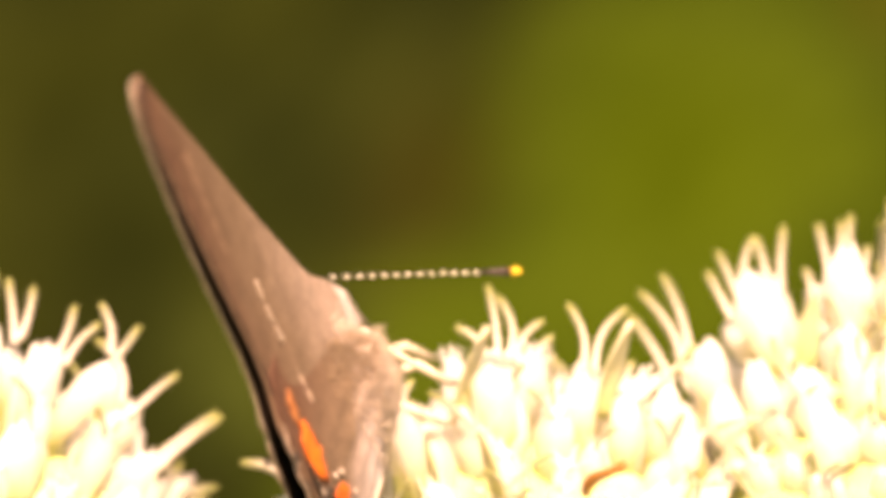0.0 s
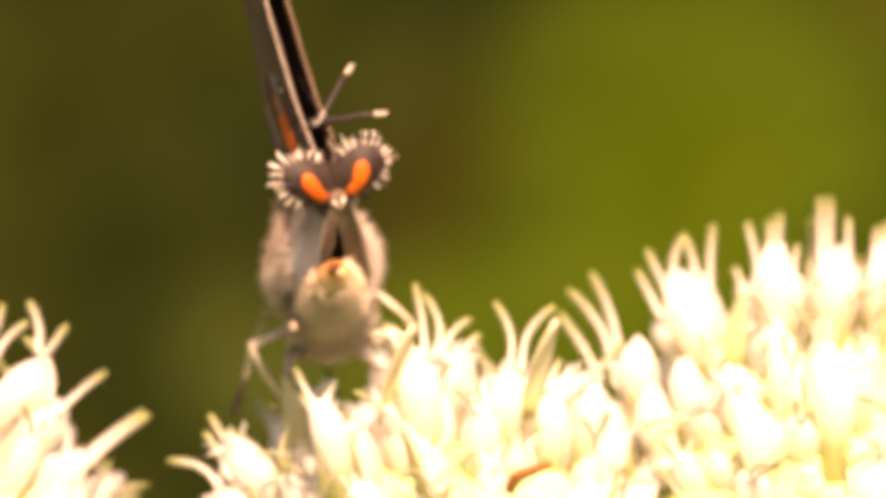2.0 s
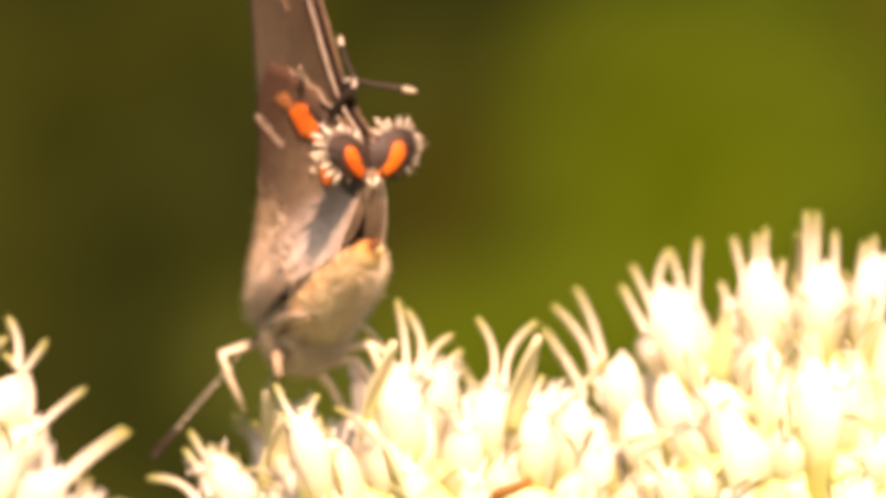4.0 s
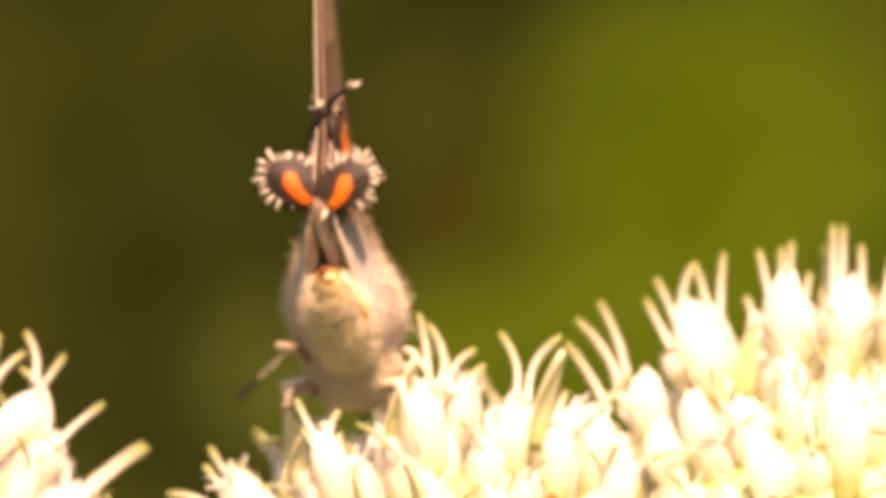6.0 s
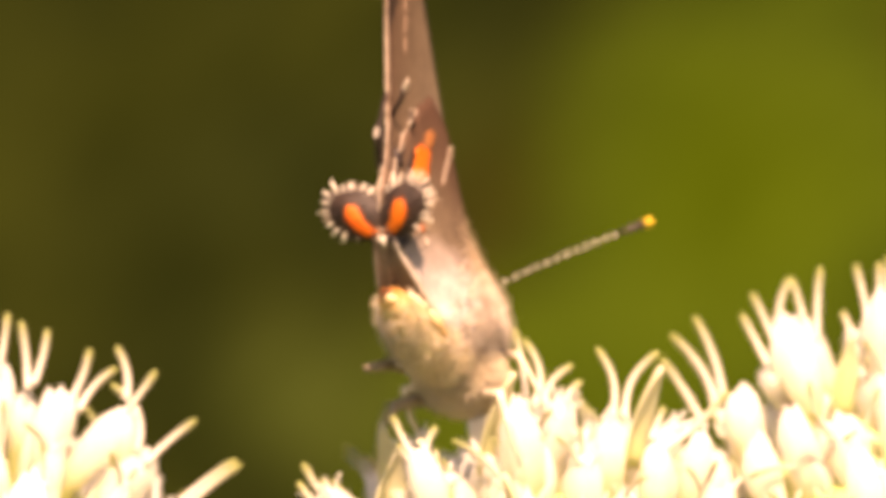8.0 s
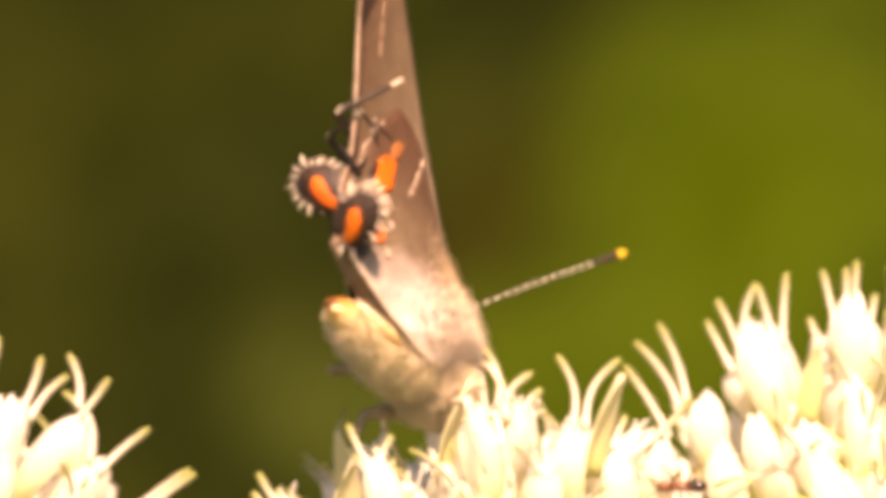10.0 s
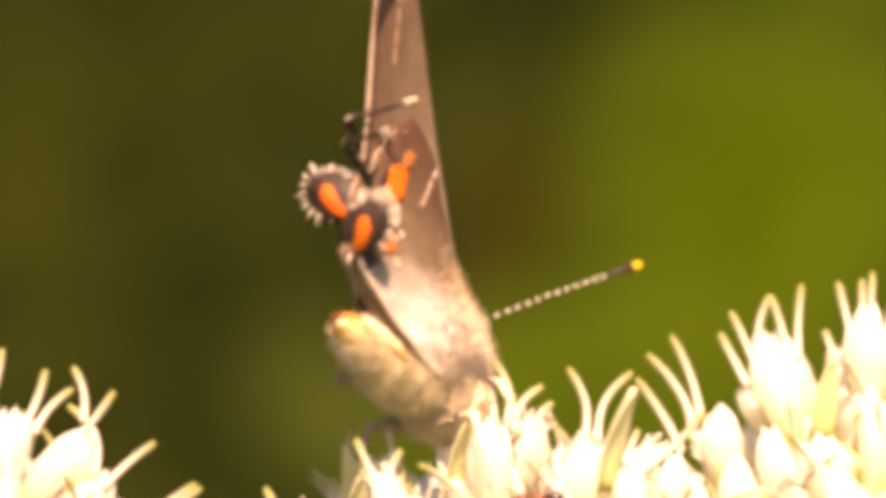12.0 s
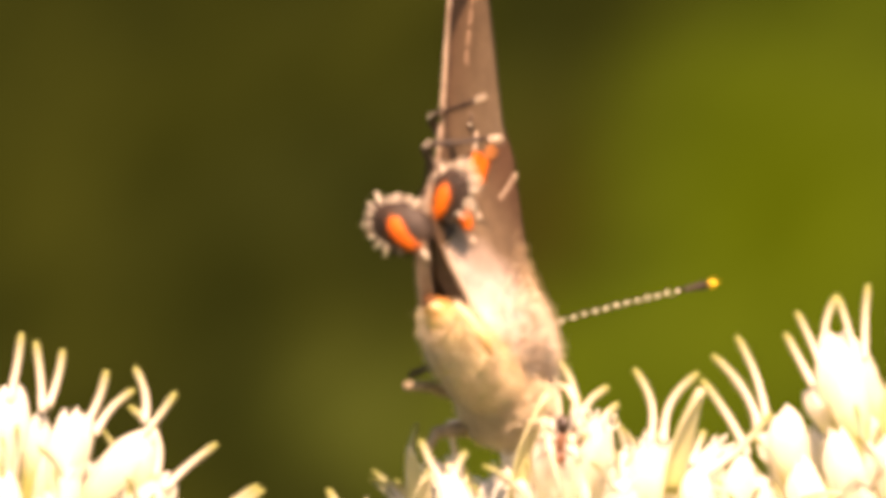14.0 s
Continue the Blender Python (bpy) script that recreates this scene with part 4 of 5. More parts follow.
def butterfly():
    bfly = new("butterfly")
    tagged(bfly, "grey-brown hairstreak butterfly, wings closed, orange tail spots, on the flowers", "butterfly")
    rng = random.Random(77)
    bm = bmesh.new()
    ellipsoid(bm, (-1.05, 0, -0.35), (1.7, 1.3, 1.25), 20, 14)
    part("thorax", bm, M_CREAM, bfly, "furry cream-white thorax")
    bm = bmesh.new()
    fur(bm, (-1.05, 0, -0.4), (1.75, 1.65, 1.35), 3600, 0.4, rng, lambda d: True, Vector((-0.3, 0, -0.35)))
    part("thorax_fur", bm, M_CREAM, bfly, "long cream-white hair", kind="stuff")
    bm = bmesh.new()
    prof = [(-0.6, 0.9), (-1.6, 1.25), (-3.2, 1.42), (-4.8, 1.32), (-6.2, 1.02), (-7.4, 0.62), (-8.2, 0.22)]
    def belly(x):
        k = max(i for i in range(6) if x <= prof[i][0])
        (x0, r0), (x1, r1) = prof[k], prof[k + 1]
        f = (x0 - x) / (x0 - x1)
        f = f * f * (3 - 2 * f) * 0.5 + f * 0.5
        return Vector((x, 0, -0.1 - 0.02 * -x * (8 + x) * 0.4)), (r0 + (r1 - r0) * f) * (0.91 + 0.014 * math.cos((x + 0.6) * 7.2))

    xs = [-0.6 - 7.6 * k / 70 for k in range(71)]
    tube(bm, [belly(x)[0] for x in xs], [belly(x)[1] for x in xs], 20, 1.0)
    abdomen = part("abdomen", bm, M_ABDOMEN, bfly, "cream abdomen, dark above, orange towards its tip")
    bm = bmesh.new()
    for i in range(2600):
        x, a = -0.8 - 6.4 * rng.random() ** 1.2, rng.uniform(-0.75, math.pi + 0.75)
        c, r = belly(x)
        d = Vector((0, math.cos(a), -math.sin(a)))
        p = c + d * r * 0.98
        g = (d * rng.uniform(0.25, 0.8) + Vector((-0.9, rng.uniform(-0.4, 0.4), rng.uniform(-0.5, 0.2)))).normalized()
        w = g.orthogonal().normalized() * 0.022
        t = bm.verts.new(p + g * rng.uniform(0.25, 0.6))
        v = [bm.verts.new(p + w), bm.verts.new(p - w * 0.5 + g.cross(w)), bm.verts.new(p - w * 0.5 - g.cross(w))]
        for k in range(3):
            bm.faces.new((v[k], v[(k + 1) % 3], t))
    part("belly_hair", bm, M_CREAM, abdomen, "short cream hair", kind="stuff")
    bm = bmesh.new()
    ellipsoid(bm, (-7.75, -0.1, -0.26), (0.45, 0.27, 0.22), 14, 10)
    part("clasper", bm, M_TUFT, abdomen, "bright cream and orange tip of the abdomen")
    bm = bmesh.new()
    tube(bm, [(-7.2, -0.54, 0.22), (-6.5, -0.76, 0.04), (-5.8, -0.98, -0.28), (-5.1, -1.13, -0.6)], [0.08, 0.16, 0.25, 0.08], 9)
    part("side_fold", bm, M_TUFT, abdomen, "pale fold along the abdomen's side")
    bm = bmesh.new()
    ellipsoid(bm, (0.1, 0, 1.2), (1.35, 0.42, 2.1), 20, 14)
    part("shoulder", bm, M_SHOULDER, bfly, "furry grey-white front of the thorax")
    bm = bmesh.new()
    fur(bm, (0.1, 0, 1.2), (1.4, 0.45, 2.15), 1500, 0.34, rng)
    part("shoulder_fur", bm, M_SHOULDER, bfly, "grey-white hair", kind="stuff")
    bm = bmesh.new()
    ellipsoid(bm, (0.4, 0, 2.8), (0.4, 0.32, 0.45), 16, 12)
    head = part("head", bm, M_FUR, bfly, "small grey-white head")
    for s in (1, -1):
        bm = bmesh.new()
        ellipsoid(bm, (0.5, s * 0.2, 2.85), (0.3, 0.2, 0.33), 14, 10)
        part("eye", bm, M_EYE, head, "large dark eye")
    bm = bmesh.new()
    tube(bm, [(1.0, 0, 2.2), (1.5, 0, 1.0), (2.3, 0, -1.2), (2.2, 0, -3.6)], [0.12, 0.09, 0.07, 0.05], 7)
    part("proboscis", bm, M_BLACK, head, "thin dark proboscis")
    leg(bfly, -1, [(0.2, 1.2, 1.2), (-0.3, 2.2, 0.6), (-0.4, 2.8, -0.4), (-0.3, 3.3, -1.5)], M_LEG, "pale hairy leg", 0.8)
    leg(bfly, 1, [(0.9, 1.3, 0.6), (1.1, 2.9, 0.4), (1.5, 2.7, -0.6), (2.2, 2.2, -1.6)], M_LEG, "pale hairy leg", 0.9)
    leg(bfly, 1, [(-0.1, 1.2, 0.4), (-1.6, 1.6, 0.0), (-2.9, 1.9, -0.5), (-4.2, 2.2, -1.2)], M_LEGDARK, "grey-brown hind leg held out", 1.7)
    leg(bfly, 1, [(0.1, 1.2, -0.5), (-0.6, 1.7, -0.9), (-1.3, 2.2, -1.4), (-1.3, 2.4, -2.1)], M_LEGDARK, "grey-brown leg", 1.7)
    leg(bfly, -1, [(1.2, 0.9, -0.8), (1.7, 1.5, -1.2), (2.0, 1.8, -2.2), (2.4, 2.0, -3.2)])
    leg(bfly, -1, [(0.3, 1.0, -1.0), (0.5, 2.2, -0.9), (0.9, 2.6, -2.6), (1.4, 2.7, -3.6)])
    leg(bfly, -1, [(-0.7, 0.9, -1.0), (-1.3, 1.9, -1.3), (-0.8, 2.3, -2.9), (-0.3, 2.5, -3.9)])
    hinds, fores, tails = {}, {}, {}
    for s in (1, -1):
        fore = part("forewing", wing_sheet(s, 12, 70, fore_r, 0.03, na=40), M_WING, bfly, "grey-brown forewing with a dark inner face and white line", at=Matrix.Translation(WING_BASE * MM))
        inner_face(fore, s)
        part("edge_band", wing_sheet(s, 30, 69.6, fore_r, 0.05, 0.972, 0.996, 40, 2), M_BAND, fore, "dark edge band")
        for bm in edge_line(s, 20, 69.8, fore_r, 0.05, 1.0, 0.029, n=90, fore=True, uneven=0.8):
            # same fringe on both wings; the left one is painted brighter as if lit
            part("edge_fringe", bm, M_PALE if s > 0 else M_DASH, fore, "uneven edge fringe in a whitish, lit tone" if s > 0 else "edge fringe in a duller, less lit tan")
        for bm in edge_line(s, 56, 67, fore_r, 0.06, 0.81, 0.03, 5, fore=True):
            part("white_dash", bm, M_DASH, fore)
        for bm in edge_line(s, 40, 54.5, lambda d: line_r(d + 19), 0.1, 1.0, 0.042, 3, fore=True, uneven=0.5):
            part("white_dash", bm, M_PALE, fore)
        for bm in edge_line(s, 40, 54.5, lambda d: line_r(d + 19) - 0.1, 0.05, 1.0, 0.045, 3, fore=True):
            part("dark_dash", bm, M_VEIN, fore)
        hind = part("hindwing", wing_sheet(s, -10 if s > 0 else -24, 56, hind_r, 0.1, na=44), M_HIND, bfly, "grey-brown hindwing with orange spots, lobe and tails", at=Matrix.Translation(WING_BASE * MM))
        inner_face(hind, s)
        part("edge_band", wing_sheet(s, 8, 26, hind_r, 0.13, 0.975, 0.995, 24, 2), M_BAND, hind, "dark edge band")
        for bm in edge_line(s, 6, 40, hind_r, 0.12, 1.0, 0.036, n=60, uneven=0.8):
            part("edge_fringe", bm, M_FRINGE, hind, "pale edge fringe")
        for bm in edge_line(s, 37.5, 57, line_r, 0.112, 1.0, 0.036, 4, uneven=0.5):
            part("white_dash", bm, M_PALE, hind)
        for bm in edge_line(s, 37.5, 57, lambda d: line_r(d) - 0.1, 0.13, 1.0, 0.045, 4):
            part("dark_dash", bm, M_VEIN, hind)
        part("orange_spot", patch(s, 28, 8.6, 1.2, 0.52, 0.2), M_ORANGE, hind, "large orange spot")
        part("orange_spot", patch(s, 40.5, 8.7, 0.7, 0.26, 0.14), M_RUST, hind, "faint rusty end of the orange spot")
        part("orange_spot", patch(s, 11.5, 8.15, 0.46, 0.46, 0.2), M_ORANGE, hind, "small orange spot")
        part("black_spot", patch(s, 24, 9.18, 0.75, 0.14, 0.22), M_BLACK, hind, "black crescent behind the orange spot")
        part("black_spot", patch(s, 15.5, 8.75, 0.5, 0.34, 0.17), M_BLACK, hind, "black spot")
        part("black_spot", patch(s, 9.5, 8.7, 0.45, 0.26, 0.17), M_BLACK, hind, "black spot")
        for deg, r in ((18, 8.0), (16.5, 7.6), (19.5, 9.05), (13, 9.2), (7.2, 7.5)):
            part("white_spot", patch(s, deg, r, 0.15, 0.08, 0.23, 0.5), M_PALE, hind)
        for bm in edge_line(s, -9 if s > 0 else -23, 2, hind_r, 0.12, 0.99, 0.075 if s < 0 else 0.05, uneven=0.35):
            part("inner_fringe", bm, M_FUR if s < 0 else M_FRINGE, hind, "whitish inner edge of the hindwing")
        part("black_spot", patch(s, 4, 9.0, 0.65, 0.6, 0.16), M_BLACK, hind, "dark patch at the hind corner")
        bm = bmesh.new()
        rows = []
        lo, wide = (-22, 0.95) if s < 0 else (-8, 0.5)
        for i in range(21):
            f = i / 20
            deg = lo + (4 - lo) * f
            p = wing_point(s, deg, hind_r(deg) * 0.985, 0.1)
            w = wide * (0.35 + 0.65 * math.sin(math.pi * min(1.0, 0.15 + 0.8 * f))) * (1 + 0.12 * math.sin(9 * f))
            rows.append([p + Vector((-0.1 * t, -s * w * t, 0.3 * w * math.sin(2.2 * t) - 0.12 * t)) for t in (0, 0.25, 0.5, 0.75, 1.0)])
        sheet(bm, rows, 0.05)
        part("inner_fold", bm, M_FOLD, hind, "pinkish-grey fold of the inner edge along the abdomen")
        for deg in (-6, 2, 11, 21, 31, 42):
            bm = bmesh.new()
            tube(bm, [wing_point(s, deg + 5 * math.sin(k * 0.6), 1.6 + (hind_r(deg) * 0.92 - 1.6) * k / 8, 0.105) for k in range(9)], 0.022, 6)
            part("vein", bm, M_VEIN, hind)
        bm = bmesh.new()
        for i in range(1700):
            deg, r = rng.uniform(12, 55), rng.uniform(0.8, 5.6) * rng.uniform(0.4, 1)
            p = wing_point(s, deg, r, 0.1)
            g = Vector((rng.uniform(-1.3, -0.2), s * rng.uniform(0.4, 1.3), rng.uniform(-0.3, 1.0))).normalized()
            w = g.orthogonal().normalized() * 0.013
            t = bm.verts.new(p + g * rng.uniform(0.4, 1.0) * (1.15 - 0.1 * r))
            v = [bm.verts.new(p + w), bm.verts.new(p - w * 0.5 + g.cross(w)), bm.verts.new(p - w * 0.5 - g.cross(w))]
            for k in range(3):
                bm.faces.new((v[k], v[(k + 1) % 3], t))
        part("wing_hair", bm, M_WINGHAIR, hind, "fine pale hair near the wing base", kind="stuff")
        bm = bmesh.new()
        for i in range(1900):
            deg, r = rng.uniform(-9 if s > 0 else -24, 24), rng.uniform(0.5, 5.6) * rng.uniform(0.5, 1)
            p = wing_point(s, deg, r, 0.1)
            g = Vector((rng.uniform(-1.2, 0.2), s * rng.uniform(0.2, 0.9), rng.uniform(-1.0, 0.3))).normalized()
            w = g.orthogonal().normalized() * 0.023
            t = bm.verts.new(p + g * rng.uniform(0.35, 0.95))
            v = [bm.verts.new(p + w), bm.verts.new(p - w * 0.5 + g.cross(w)), bm.verts.new(p - w * 0.5 - g.cross(w))]
            for k in range(3):
                bm.faces.new((v[k], v[(k + 1) % 3], t))
        for i in range(500):
            deg, r = rng.uniform(-9, 68), rng.uniform(0.3, 2.9)
            p = wing_point(s, deg, r, 0.1)
            g = Vector((rng.uniform(-1.0, 0.5), s * rng.uniform(0.2, 0.9), rng.uniform(-0.6, 0.6))).normalized()
            w = g.orthogonal().normalized() * 0.022
            t = bm.verts.new(p + g * rng.uniform(0.3, 0.75))
            v = [bm.verts.new(p + w), bm.verts.new(p - w * 0.5 + g.cross(w)), bm.verts.new(p - w * 0.5 - g.cross(w))]
            for k in range(3):
                bm.faces.new((v[k], v[(k + 1) % 3], t))
        part("base_fur", bm, M_FUR, hind, "long white hair at the wing base", kind="stuff")
        tail_lobe(s, hind)
        tails[s] = tail(s, hind, 20, 1.6)
        tail(s, hind, 33, 0.32, 0.5)
        hinds[s], fores[s] = hind, fore
    ants = {s: antenna(bfly, s) for s in (1, -1)}
    return bfly, abdomen, fores, hinds, tails, ants


bfly, abdomen, forewings, hindwings, tails, antennae = butterfly()


# ---- ant ----
def ant():
    """A small brown ant, its length along x, feet at z = 0."""
    a = new("ant")
    tagged(a, "tiny reddish-brown ant crawling over the white flowers", "ant")
    for name, c, r in (("gaster", (-0.5, 0, 0.48), (0.38, 0.27, 0.27)), ("thorax", (0.1, 0, 0.46), (0.36, 0.18, 0.2)), ("head", (0.66, 0, 0.5), (0.26, 0.24, 0.2))):
        bm = bmesh.new()
        ellipsoid(bm, c, r, 14, 10)
        part(name, bm, M_GASTER if name == "gaster" else M_ANT, a)
    bm = bmesh.new()
    ellipsoid(bm, (-0.18, 0, 0.5), (0.1, 0.09, 0.14), 8, 6)
    part("waist", bm, M_ANT, a)
    for s in (1, -1):
        for x, d in ((0.3, 0.5), (0.1, 0.0), (-0.1, -0.55)):
            bm = bmesh.new()
            tube(bm, [(x, s * 0.12, 0.42), (x + d * 0.5, s * 0.5, 0.62), (x + d, s * 0.8, 0.0)], [0.05, 0.045, 0.025], 6)
            part("leg", bm, M_ANT, a)
        bm = bmesh.new()
        tube(bm, [(0.85, s * 0.1, 0.55), (1.1, s * 0.3, 0.75), (1.4, s * 0.35, 0.6)], [0.035, 0.03, 0.025], 6)
        part("antenna", bm, M_ANT, a)
    return a


crawler = ant()


def motions():
    walk(bfly, [
        (0.0, mm_pose(-8.17, -4.50, 600 + -1.75, -17.4, -51.7, 87.3)),
        (0.5, mm_pose(-7.43, -4.50, 600 + -1.59, -12.8, -33.3, 73.4)),
        (1.0, mm_pose(-6.32, -4.00, 600 + -1.61, -10.6, -19.4, 59)),
        (1.5, mm_pose(-5.84, -2.00, 600 + -0.79, -12.3, -3.1, 70.5)),
        (1.8, mm_pose(-5.66, -0.80, 600 + -0.40, -19, 5, 83)),
        (2.0, mm_pose(-6.51, 0.00, 600 + -0.80, -15, 22, 98)),
        (2.2, mm_pose(-7.04, 0.00, 600 + -0.94, -9, 30, 104)),
        (4.3, mm_pose(-7.02, 0.00, 600 + -0.81, -7, 32, 119)),
        (4.5, mm_pose(-5.30, 0.00, 600 + -1.42, -9, 34, 85)),
        (5.0, mm_pose(-4.72, 0.00, 600 + -1.26, -4, 33, 86)),
        (5.5, mm_pose(-4.88, 0.00, 600 + -1.54, -5, 34, 83)),
        (6.0, mm_pose(-5.38, 0.00, 600 + -1.56, -5, 33, 82)),
        (6.5, mm_pose(-4.74, 0.00, 600 + -1.61, -4, 34, 79)),
        (7.0, mm_pose(-4.58, 0.00, 600 + -1.38, -8, 34, 66)),
        (7.5, mm_pose(-4.41, 0.00, 600 + -1.42, -10, 35, 65)),
        (8.0, mm_pose(-4.66, 0.00, 600 + -1.12, -7, 26, 68)),
        (8.5, mm_pose(-4.24, 0.00, 600 + -1.29, -10, 30, 62)),
        (11.0, mm_pose(-4.03, 0.00, 600 + -1.39, -8, 32, 63)),
        (11.5, mm_pose(-4.22, 0.00, 600 + -1.38, -7, 32, 64)),
        (12.5, mm_pose(-4.04, 0.00, 600 + -1.41, -8, 33, 62)),
        (13.0, mm_pose(-4.11, 0.00, 600 + -1.35, -7, 31, 63)),
        (13.5, mm_pose(-4.13, 0.00, 600 + -1.37, -6, 31, 65)),
        (14.0, mm_pose(-4.10, 0.00, 600 + -1.54, -6, 32, 66)),
    ])
    walk(antennae[-1], [
        (0.0, mm_pose(0.80, -0.20, 3.60, 30.0, 25.3, -80.5)),
        (0.5, mm_pose(0.40, -0.20, 3.80, 114.0, 67.5, -9.4)),
        (1.0, mm_pose(0.40, -0.20, 3.80, 125.8, 61.3, 2.4)),
        (1.5, mm_pose(0.40, -0.20, 3.80, 112.1, 66.4, -37.0)),
        (1.8, mm_pose(0.40, -0.20, 3.80, 179.3, 75.0, 10.6)),
        (2.0, mm_pose(0.40, -0.20, 3.80, 39.6, 45.3, -27.4)),
        (2.2, mm_pose(0.40, -0.20, 3.80, 52.7, 50.3, -42.4)),
        (4.3, mm_pose(0.40, -0.20, 3.80, 53.6, 51.9, -59.8)),
        (4.5, mm_pose(0.40, -0.20, 3.80, 35.3, 9.6, -67.0)),
        (5.0, mm_pose(0.40, -0.20, 3.80, 19.2, 23.3, -15.3)),
        (5.5, mm_pose(0.40, -0.20, 3.80, 17.8, 11.6, -16.7)),
        (6.5, mm_pose(0.40, -0.20, 3.80, 24.5, -2.2, -37.2)),
        (7.5, mm_pose(0.40, -0.20, 3.80, 32.6, 8.7, -39.9)),
        (7.8, mm_pose(0.40, -0.20, 3.80, 28.9, -30.0, -51.6)),
        (8.0, mm_pose(0.40, -0.20, 3.80, 28.7, -30.7, -62.5)),
        (8.5, mm_pose(0.40, -0.20, 3.80, 29.5, -35.9, -47.9)),
        (11.0, mm_pose(0.40, -0.20, 3.80, 29.1, -37.2, -46.7)),
        (11.5, mm_pose(0.40, -0.20, 3.80, 29.7, -36.8, -50.3)),
        (12.5, mm_pose(0.40, -0.20, 3.80, 31.3, -37.2, -49.9)),
        (13.0, mm_pose(0.40, -0.20, 3.80, 28.4, -33.4, -49.0)),
        (13.5, mm_pose(0.40, -0.20, 3.80, 27.6, -35.2, -49.9)),
        (14.0, mm_pose(0.40, -0.20, 3.80, 29.9, -30.1, -54.3)),
    ])
    walk(antennae[1], [
        (0.0, mm_pose(1.08, -0.07, 3.27, 30.0, 25.3, -80.5)),
        (0.5, mm_pose(0.40, 0.20, 3.80, 108.7, 65.6, -11.9)),
        (1.0, mm_pose(0.40, 0.20, 3.80, 121.7, 59.2, 0.5)),
        (1.5, mm_pose(0.40, 0.20, 3.80, 146.4, 75.5, -7.7)),
        (1.8, mm_pose(0.40, 0.20, 3.80, -126.2, 65.5, 58.0)),
        (2.0, mm_pose(0.40, 0.20, 3.80, -7.4, 42.5, 38.8)),
        (2.2, mm_pose(0.40, 0.20, 3.80, -12.7, 40.9, 23.2)),
        (4.3, mm_pose(0.62, -0.10, 1.22, -19.0, 9.5, 44.8)),
        (4.5, mm_pose(0.40, 0.20, 3.80, -23.0, 3.2, 49.4)),
        (5.0, mm_pose(0.40, 0.20, 3.80, -37.6, 36.2, 42.7)),
        (5.5, mm_pose(0.40, 0.20, 3.80, -30.7, 20.8, 47.8)),
        (6.5, mm_pose(0.40, 0.20, 3.80, -25.1, 6.9, 47.0)),
        (7.5, mm_pose(0.40, 0.20, 3.80, -26.3, -5.2, 57.6)),
        (8.0, mm_pose(0.40, 0.20, 3.80, -17.5, 3.7, 50.4)),
        (8.5, mm_pose(0.40, 0.20, 3.80, -24.0, 1.5, 62.3)),
        (11.0, mm_pose(0.40, 0.20, 3.80, -26.9, -0.4, 65.4)),
        (11.5, mm_pose(0.40, 0.20, 3.80, -26.3, -1.1, 62.5)),
        (12.5, mm_pose(0.40, 0.20, 3.80, -27.7, -3.5, 65.8)),
        (13.0, mm_pose(0.40, 0.20, 3.80, -26.0, -2.4, 63.8)),
        (13.5, mm_pose(0.40, 0.20, 3.80, -25.5, -2.6, 63.0)),
        (14.0, mm_pose(0.40, 0.20, 3.80, -25.8, -5.1, 60.6)),
    ])
    walk(tails[1], [
        (0.00, mm_pose(-9.08, 0.45, 3.30, -156.0, -28.3, 59.0)),
        (1.00, mm_pose(-9.08, 0.45, 3.30, -156.0, -28.3, 59.0)),
        (1.50, mm_pose(-9.08, 0.45, 3.30, 174.5, -24.6, 48.1)),
        (1.75, mm_pose(-9.08, 0.45, 3.30, 109.8, -7.0, 35.7)),
        (2.00, mm_pose(-9.08, 0.45, 3.30, 44.9, -10.4, 14.5)),
        (4.50, mm_pose(-9.08, 0.45, 3.30, 15.9, 5.5, 11.3)),
        (5.00, mm_pose(-9.08, 0.45, 3.30, 17.1, 2.8, 23.5)),
        (5.50, mm_pose(-9.08, 0.45, 3.30, 3.9, 2.4, 21.1)),
        (6.00, mm_pose(-9.08, 0.45, 3.30, 37.7, 17.8, 17.6)),
        (6.50, mm_pose(-9.08, 0.45, 3.30, 34.3, 16.3, 7.9)),
        (7.00, mm_pose(-9.08, 0.45, 3.30, 20.6, 0.3, 11.7)),
        (8.00, mm_pose(-9.08, 0.45, 3.30, 4.8, 12.0, 14.6)),
        (11.00, mm_pose(-9.08, 0.45, 3.30, 69.9, 15.1, -7.8)),
        (13.00, mm_pose(-9.08, 0.45, 3.30, 74.3, 9.5, -2.9)),
        (14.00, mm_pose(-9.08, 0.45, 3.30, 74.8, 15.0, 12.4)),
    ])
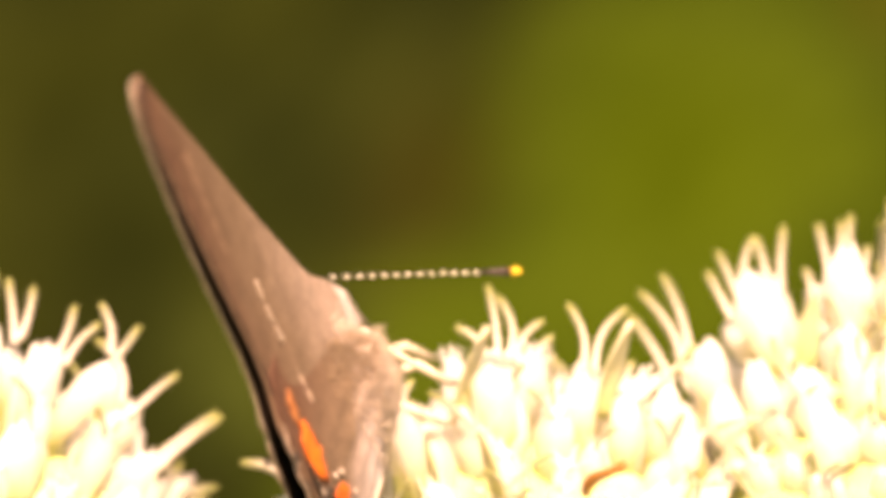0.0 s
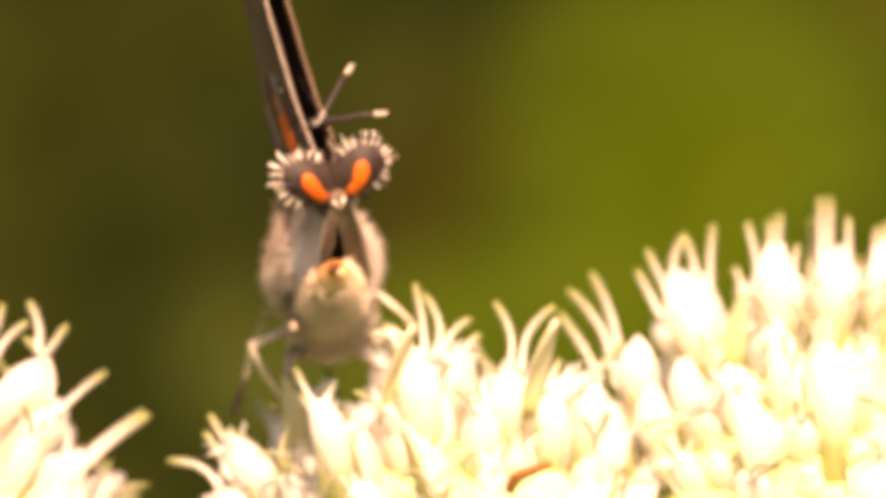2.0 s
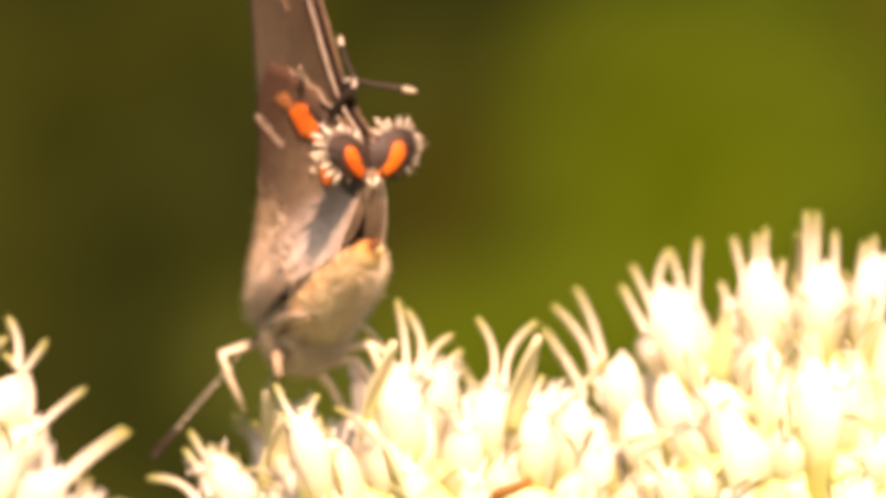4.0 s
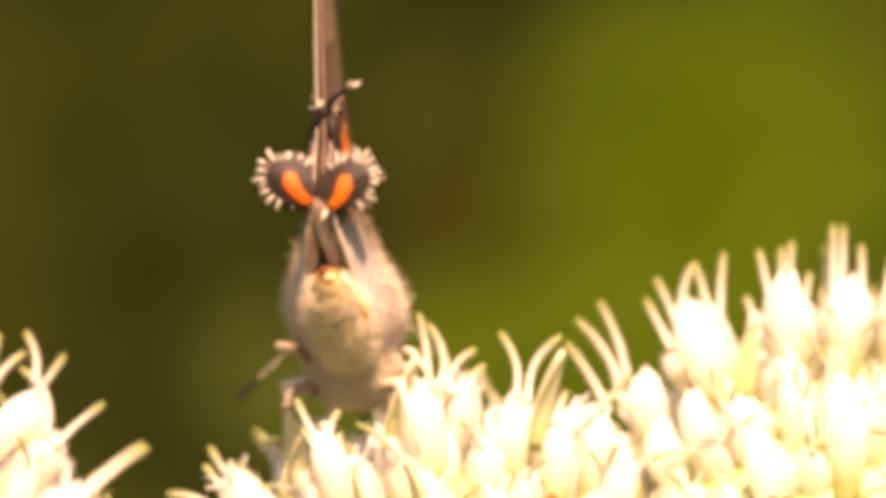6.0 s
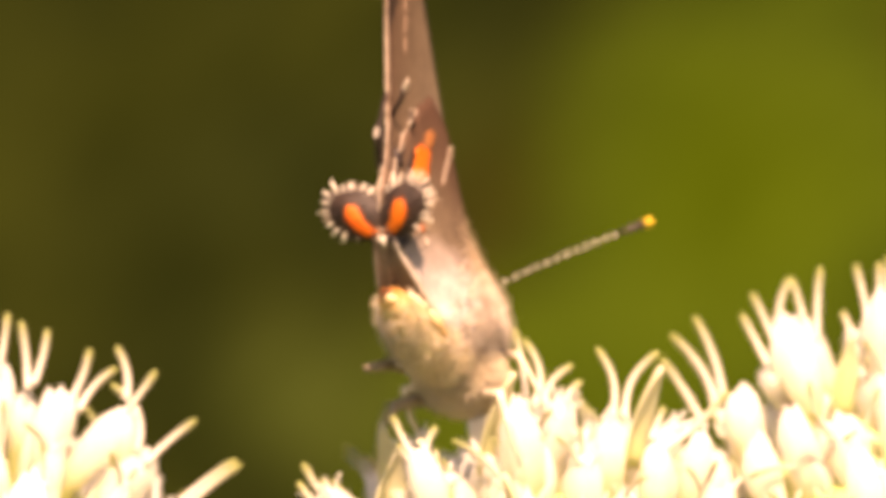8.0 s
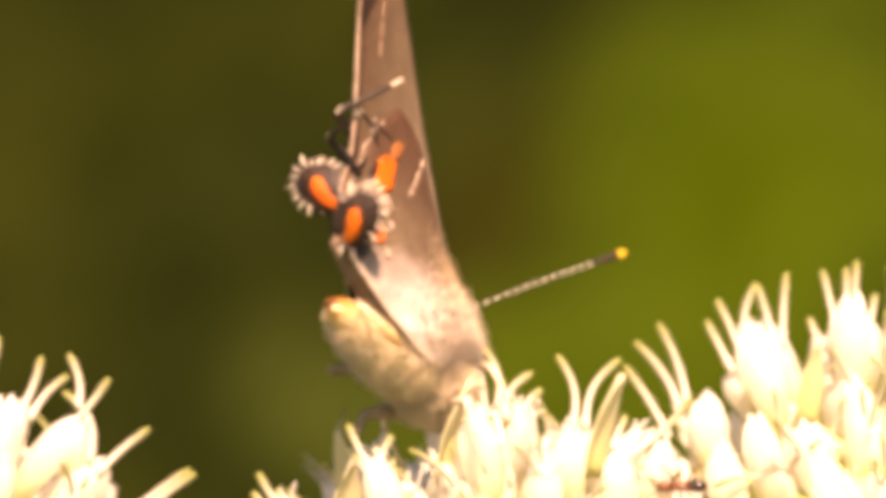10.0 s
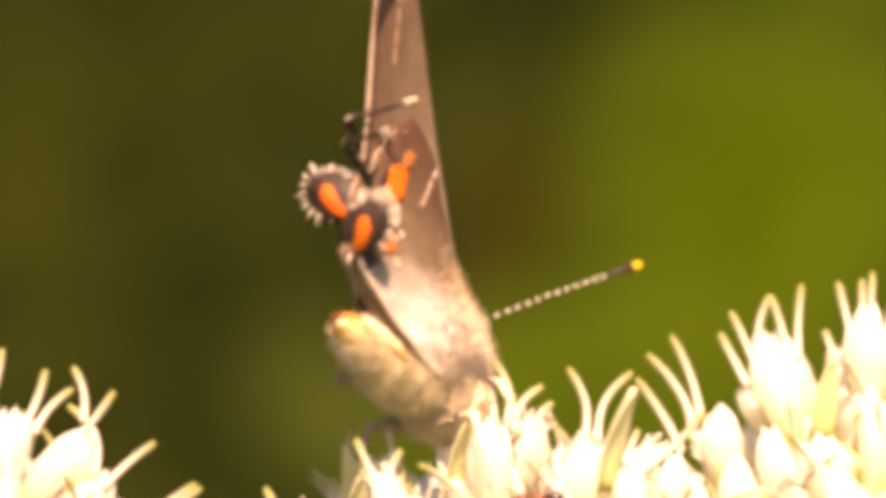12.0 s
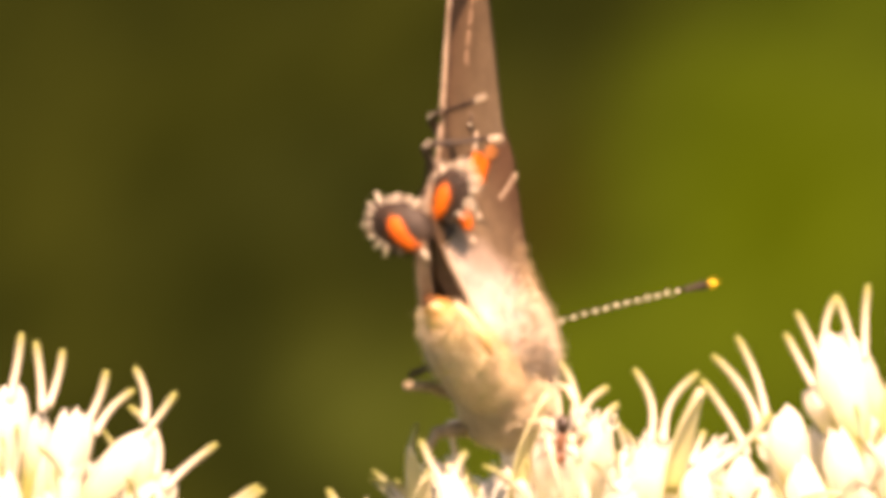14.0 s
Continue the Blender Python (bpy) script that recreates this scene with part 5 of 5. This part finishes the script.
    walk(tails[-1], [
        (0.00, mm_pose(-9.08, -0.45, 3.30, -155.8, -19.1, 43.6)),
        (1.00, mm_pose(-9.08, -0.45, 3.30, -155.8, -19.1, 43.6)),
        (1.50, mm_pose(-9.08, -0.45, 3.30, -174.6, -20.0, 28.7)),
        (1.75, mm_pose(-9.08, -0.45, 3.30, 146.2, -5.2, 2.8)),
        (2.00, mm_pose(-9.08, -0.45, 3.30, 105.2, -10.5, -26.3)),
        (4.50, mm_pose(-9.08, -0.45, 3.30, 134.0, 31.6, -15.1)),
        (5.00, mm_pose(-9.08, -0.45, 3.30, 147.3, 40.9, 5.8)),
        (5.50, mm_pose(-9.08, -0.45, 3.30, 166.7, 28.6, 5.9)),
        (6.00, mm_pose(-9.08, -0.45, 3.30, 135.2, 72.9, -19.7)),
        (6.50, mm_pose(-9.08, -0.45, 3.30, 58.6, 68.2, -76.0)),
        (7.00, mm_pose(-9.08, -0.45, 3.30, 38.3, 59.5, -90.6)),
        (8.00, mm_pose(-9.08, -0.45, 3.30, 29.8, 58.4, -106.2)),
        (11.00, mm_pose(-9.08, -0.45, 3.30, 98.2, 27.3, -30.0)),
        (13.00, mm_pose(-9.08, -0.45, 3.30, 100.0, 41.5, -17.8)),
        (14.00, mm_pose(-9.08, -0.45, 3.30, 91.2, 35.6, -22.2)),
    ])
    for s in (1, -1):
        at = lambda deg, part_by: mm_pose(*WING_BASE, 0, deg, -s * part_by)
        walk(forewings[s], [(0.0, at(11.2, 0.5)), (0.5, at(11.3, 0.6)), (1.0, at(12.8, 0.6)), (1.5, at(14.5, 0.4)), (2.0, at(-10, 1.2)), (2.2, at(-13, 1.2)), (4.3, at(-13, 0.2)), (5.5, at(-13.1, 0.15)), (6.0, at(-13.1, -0.4)), (7.0, at(-13.3, -0.9)), (14.0, at(-13.6, -0.9))])
    at = lambda deg, turn=0: mm_pose(*WING_BASE, 0, deg, turn)
    walk(hindwings[1], [(0.0, at(-5)), (1.5, at(-5)), (2.0, at(0)), (4.5, at(0)), (5.5, at(1)), (8.0, at(0)), (8.5, at(2.5)), (11.0, at(5.5)), (12.5, at(5)), (13.0, at(7.5)), (13.5, at(-1)), (14.0, at(-2))])
    walk(hindwings[-1], [(0.0, at(-5)), (1.5, at(-5)), (2.0, at(0)), (4.5, at(0)), (5.5, at(-1)), (7.0, at(-0.5, -1.0)), (8.0, at(0, -1.2)), (8.5, at(-1.5, -1.2)), (11.0, at(-5, -1.3)), (12.5, at(-4.5, -1.3)), (13.0, at(-8, -1.3)), (13.5, at(3, -2.2)), (14.0, at(5, -2.6))])
    walk(abdomen, [(t, mm_pose(0, 0, 0, 0, up, turn)) for t, up, turn in (
        (0.0, -11, -4), (1.0, -10, -3), (1.5, -14, -4), (2.0, -5, -5), (4.5, -5, -2), (5.5, -3, -2), (6.0, -4, 0), (7.0, -3, -1), (8.0, -2, -2), (11.0, -8, -6), (13.0, -6, -4), (14.0, -2, -1))])
    walk(crawler, [
        (0.0, mm_pose(9.5, 12.0, 600 - 3.5, 60, 0, 150)), (7.5, mm_pose(9.5, 9.0, 600 - 1.5, 60, 0, 190)), (8.1, mm_pose(8.0, 2.0, 600 - 3.0, 80, 0, 235)),
        (8.5, mm_pose(6.5, -1.5, 600 - 5.2, 90, 20, 180)), (10.8, mm_pose(2.9, -3.6, 600 - 4.3, 90, -10, 180)), (11.5, mm_pose(0.2, -4.2, 600 - 4.2, 90, -20, 180)),
        (12.0, mm_pose(-1.0, -4.4, 600 - 4.5, 90, 0, 180)), (12.5, mm_pose(-1.9, -4.2, 600 - 3.4, 90, 35, 180)), (13.0, mm_pose(-2.9, -4.0, 600 - 2.1, 90, 54, 180)),
        (13.5, mm_pose(-2.9, -3.9, 600 - 1.0, 90, 50, 180)), (14.0, mm_pose(-2.6, -3.9, 600 - 2.4, 90, 85, 180)),
    ])


motions()
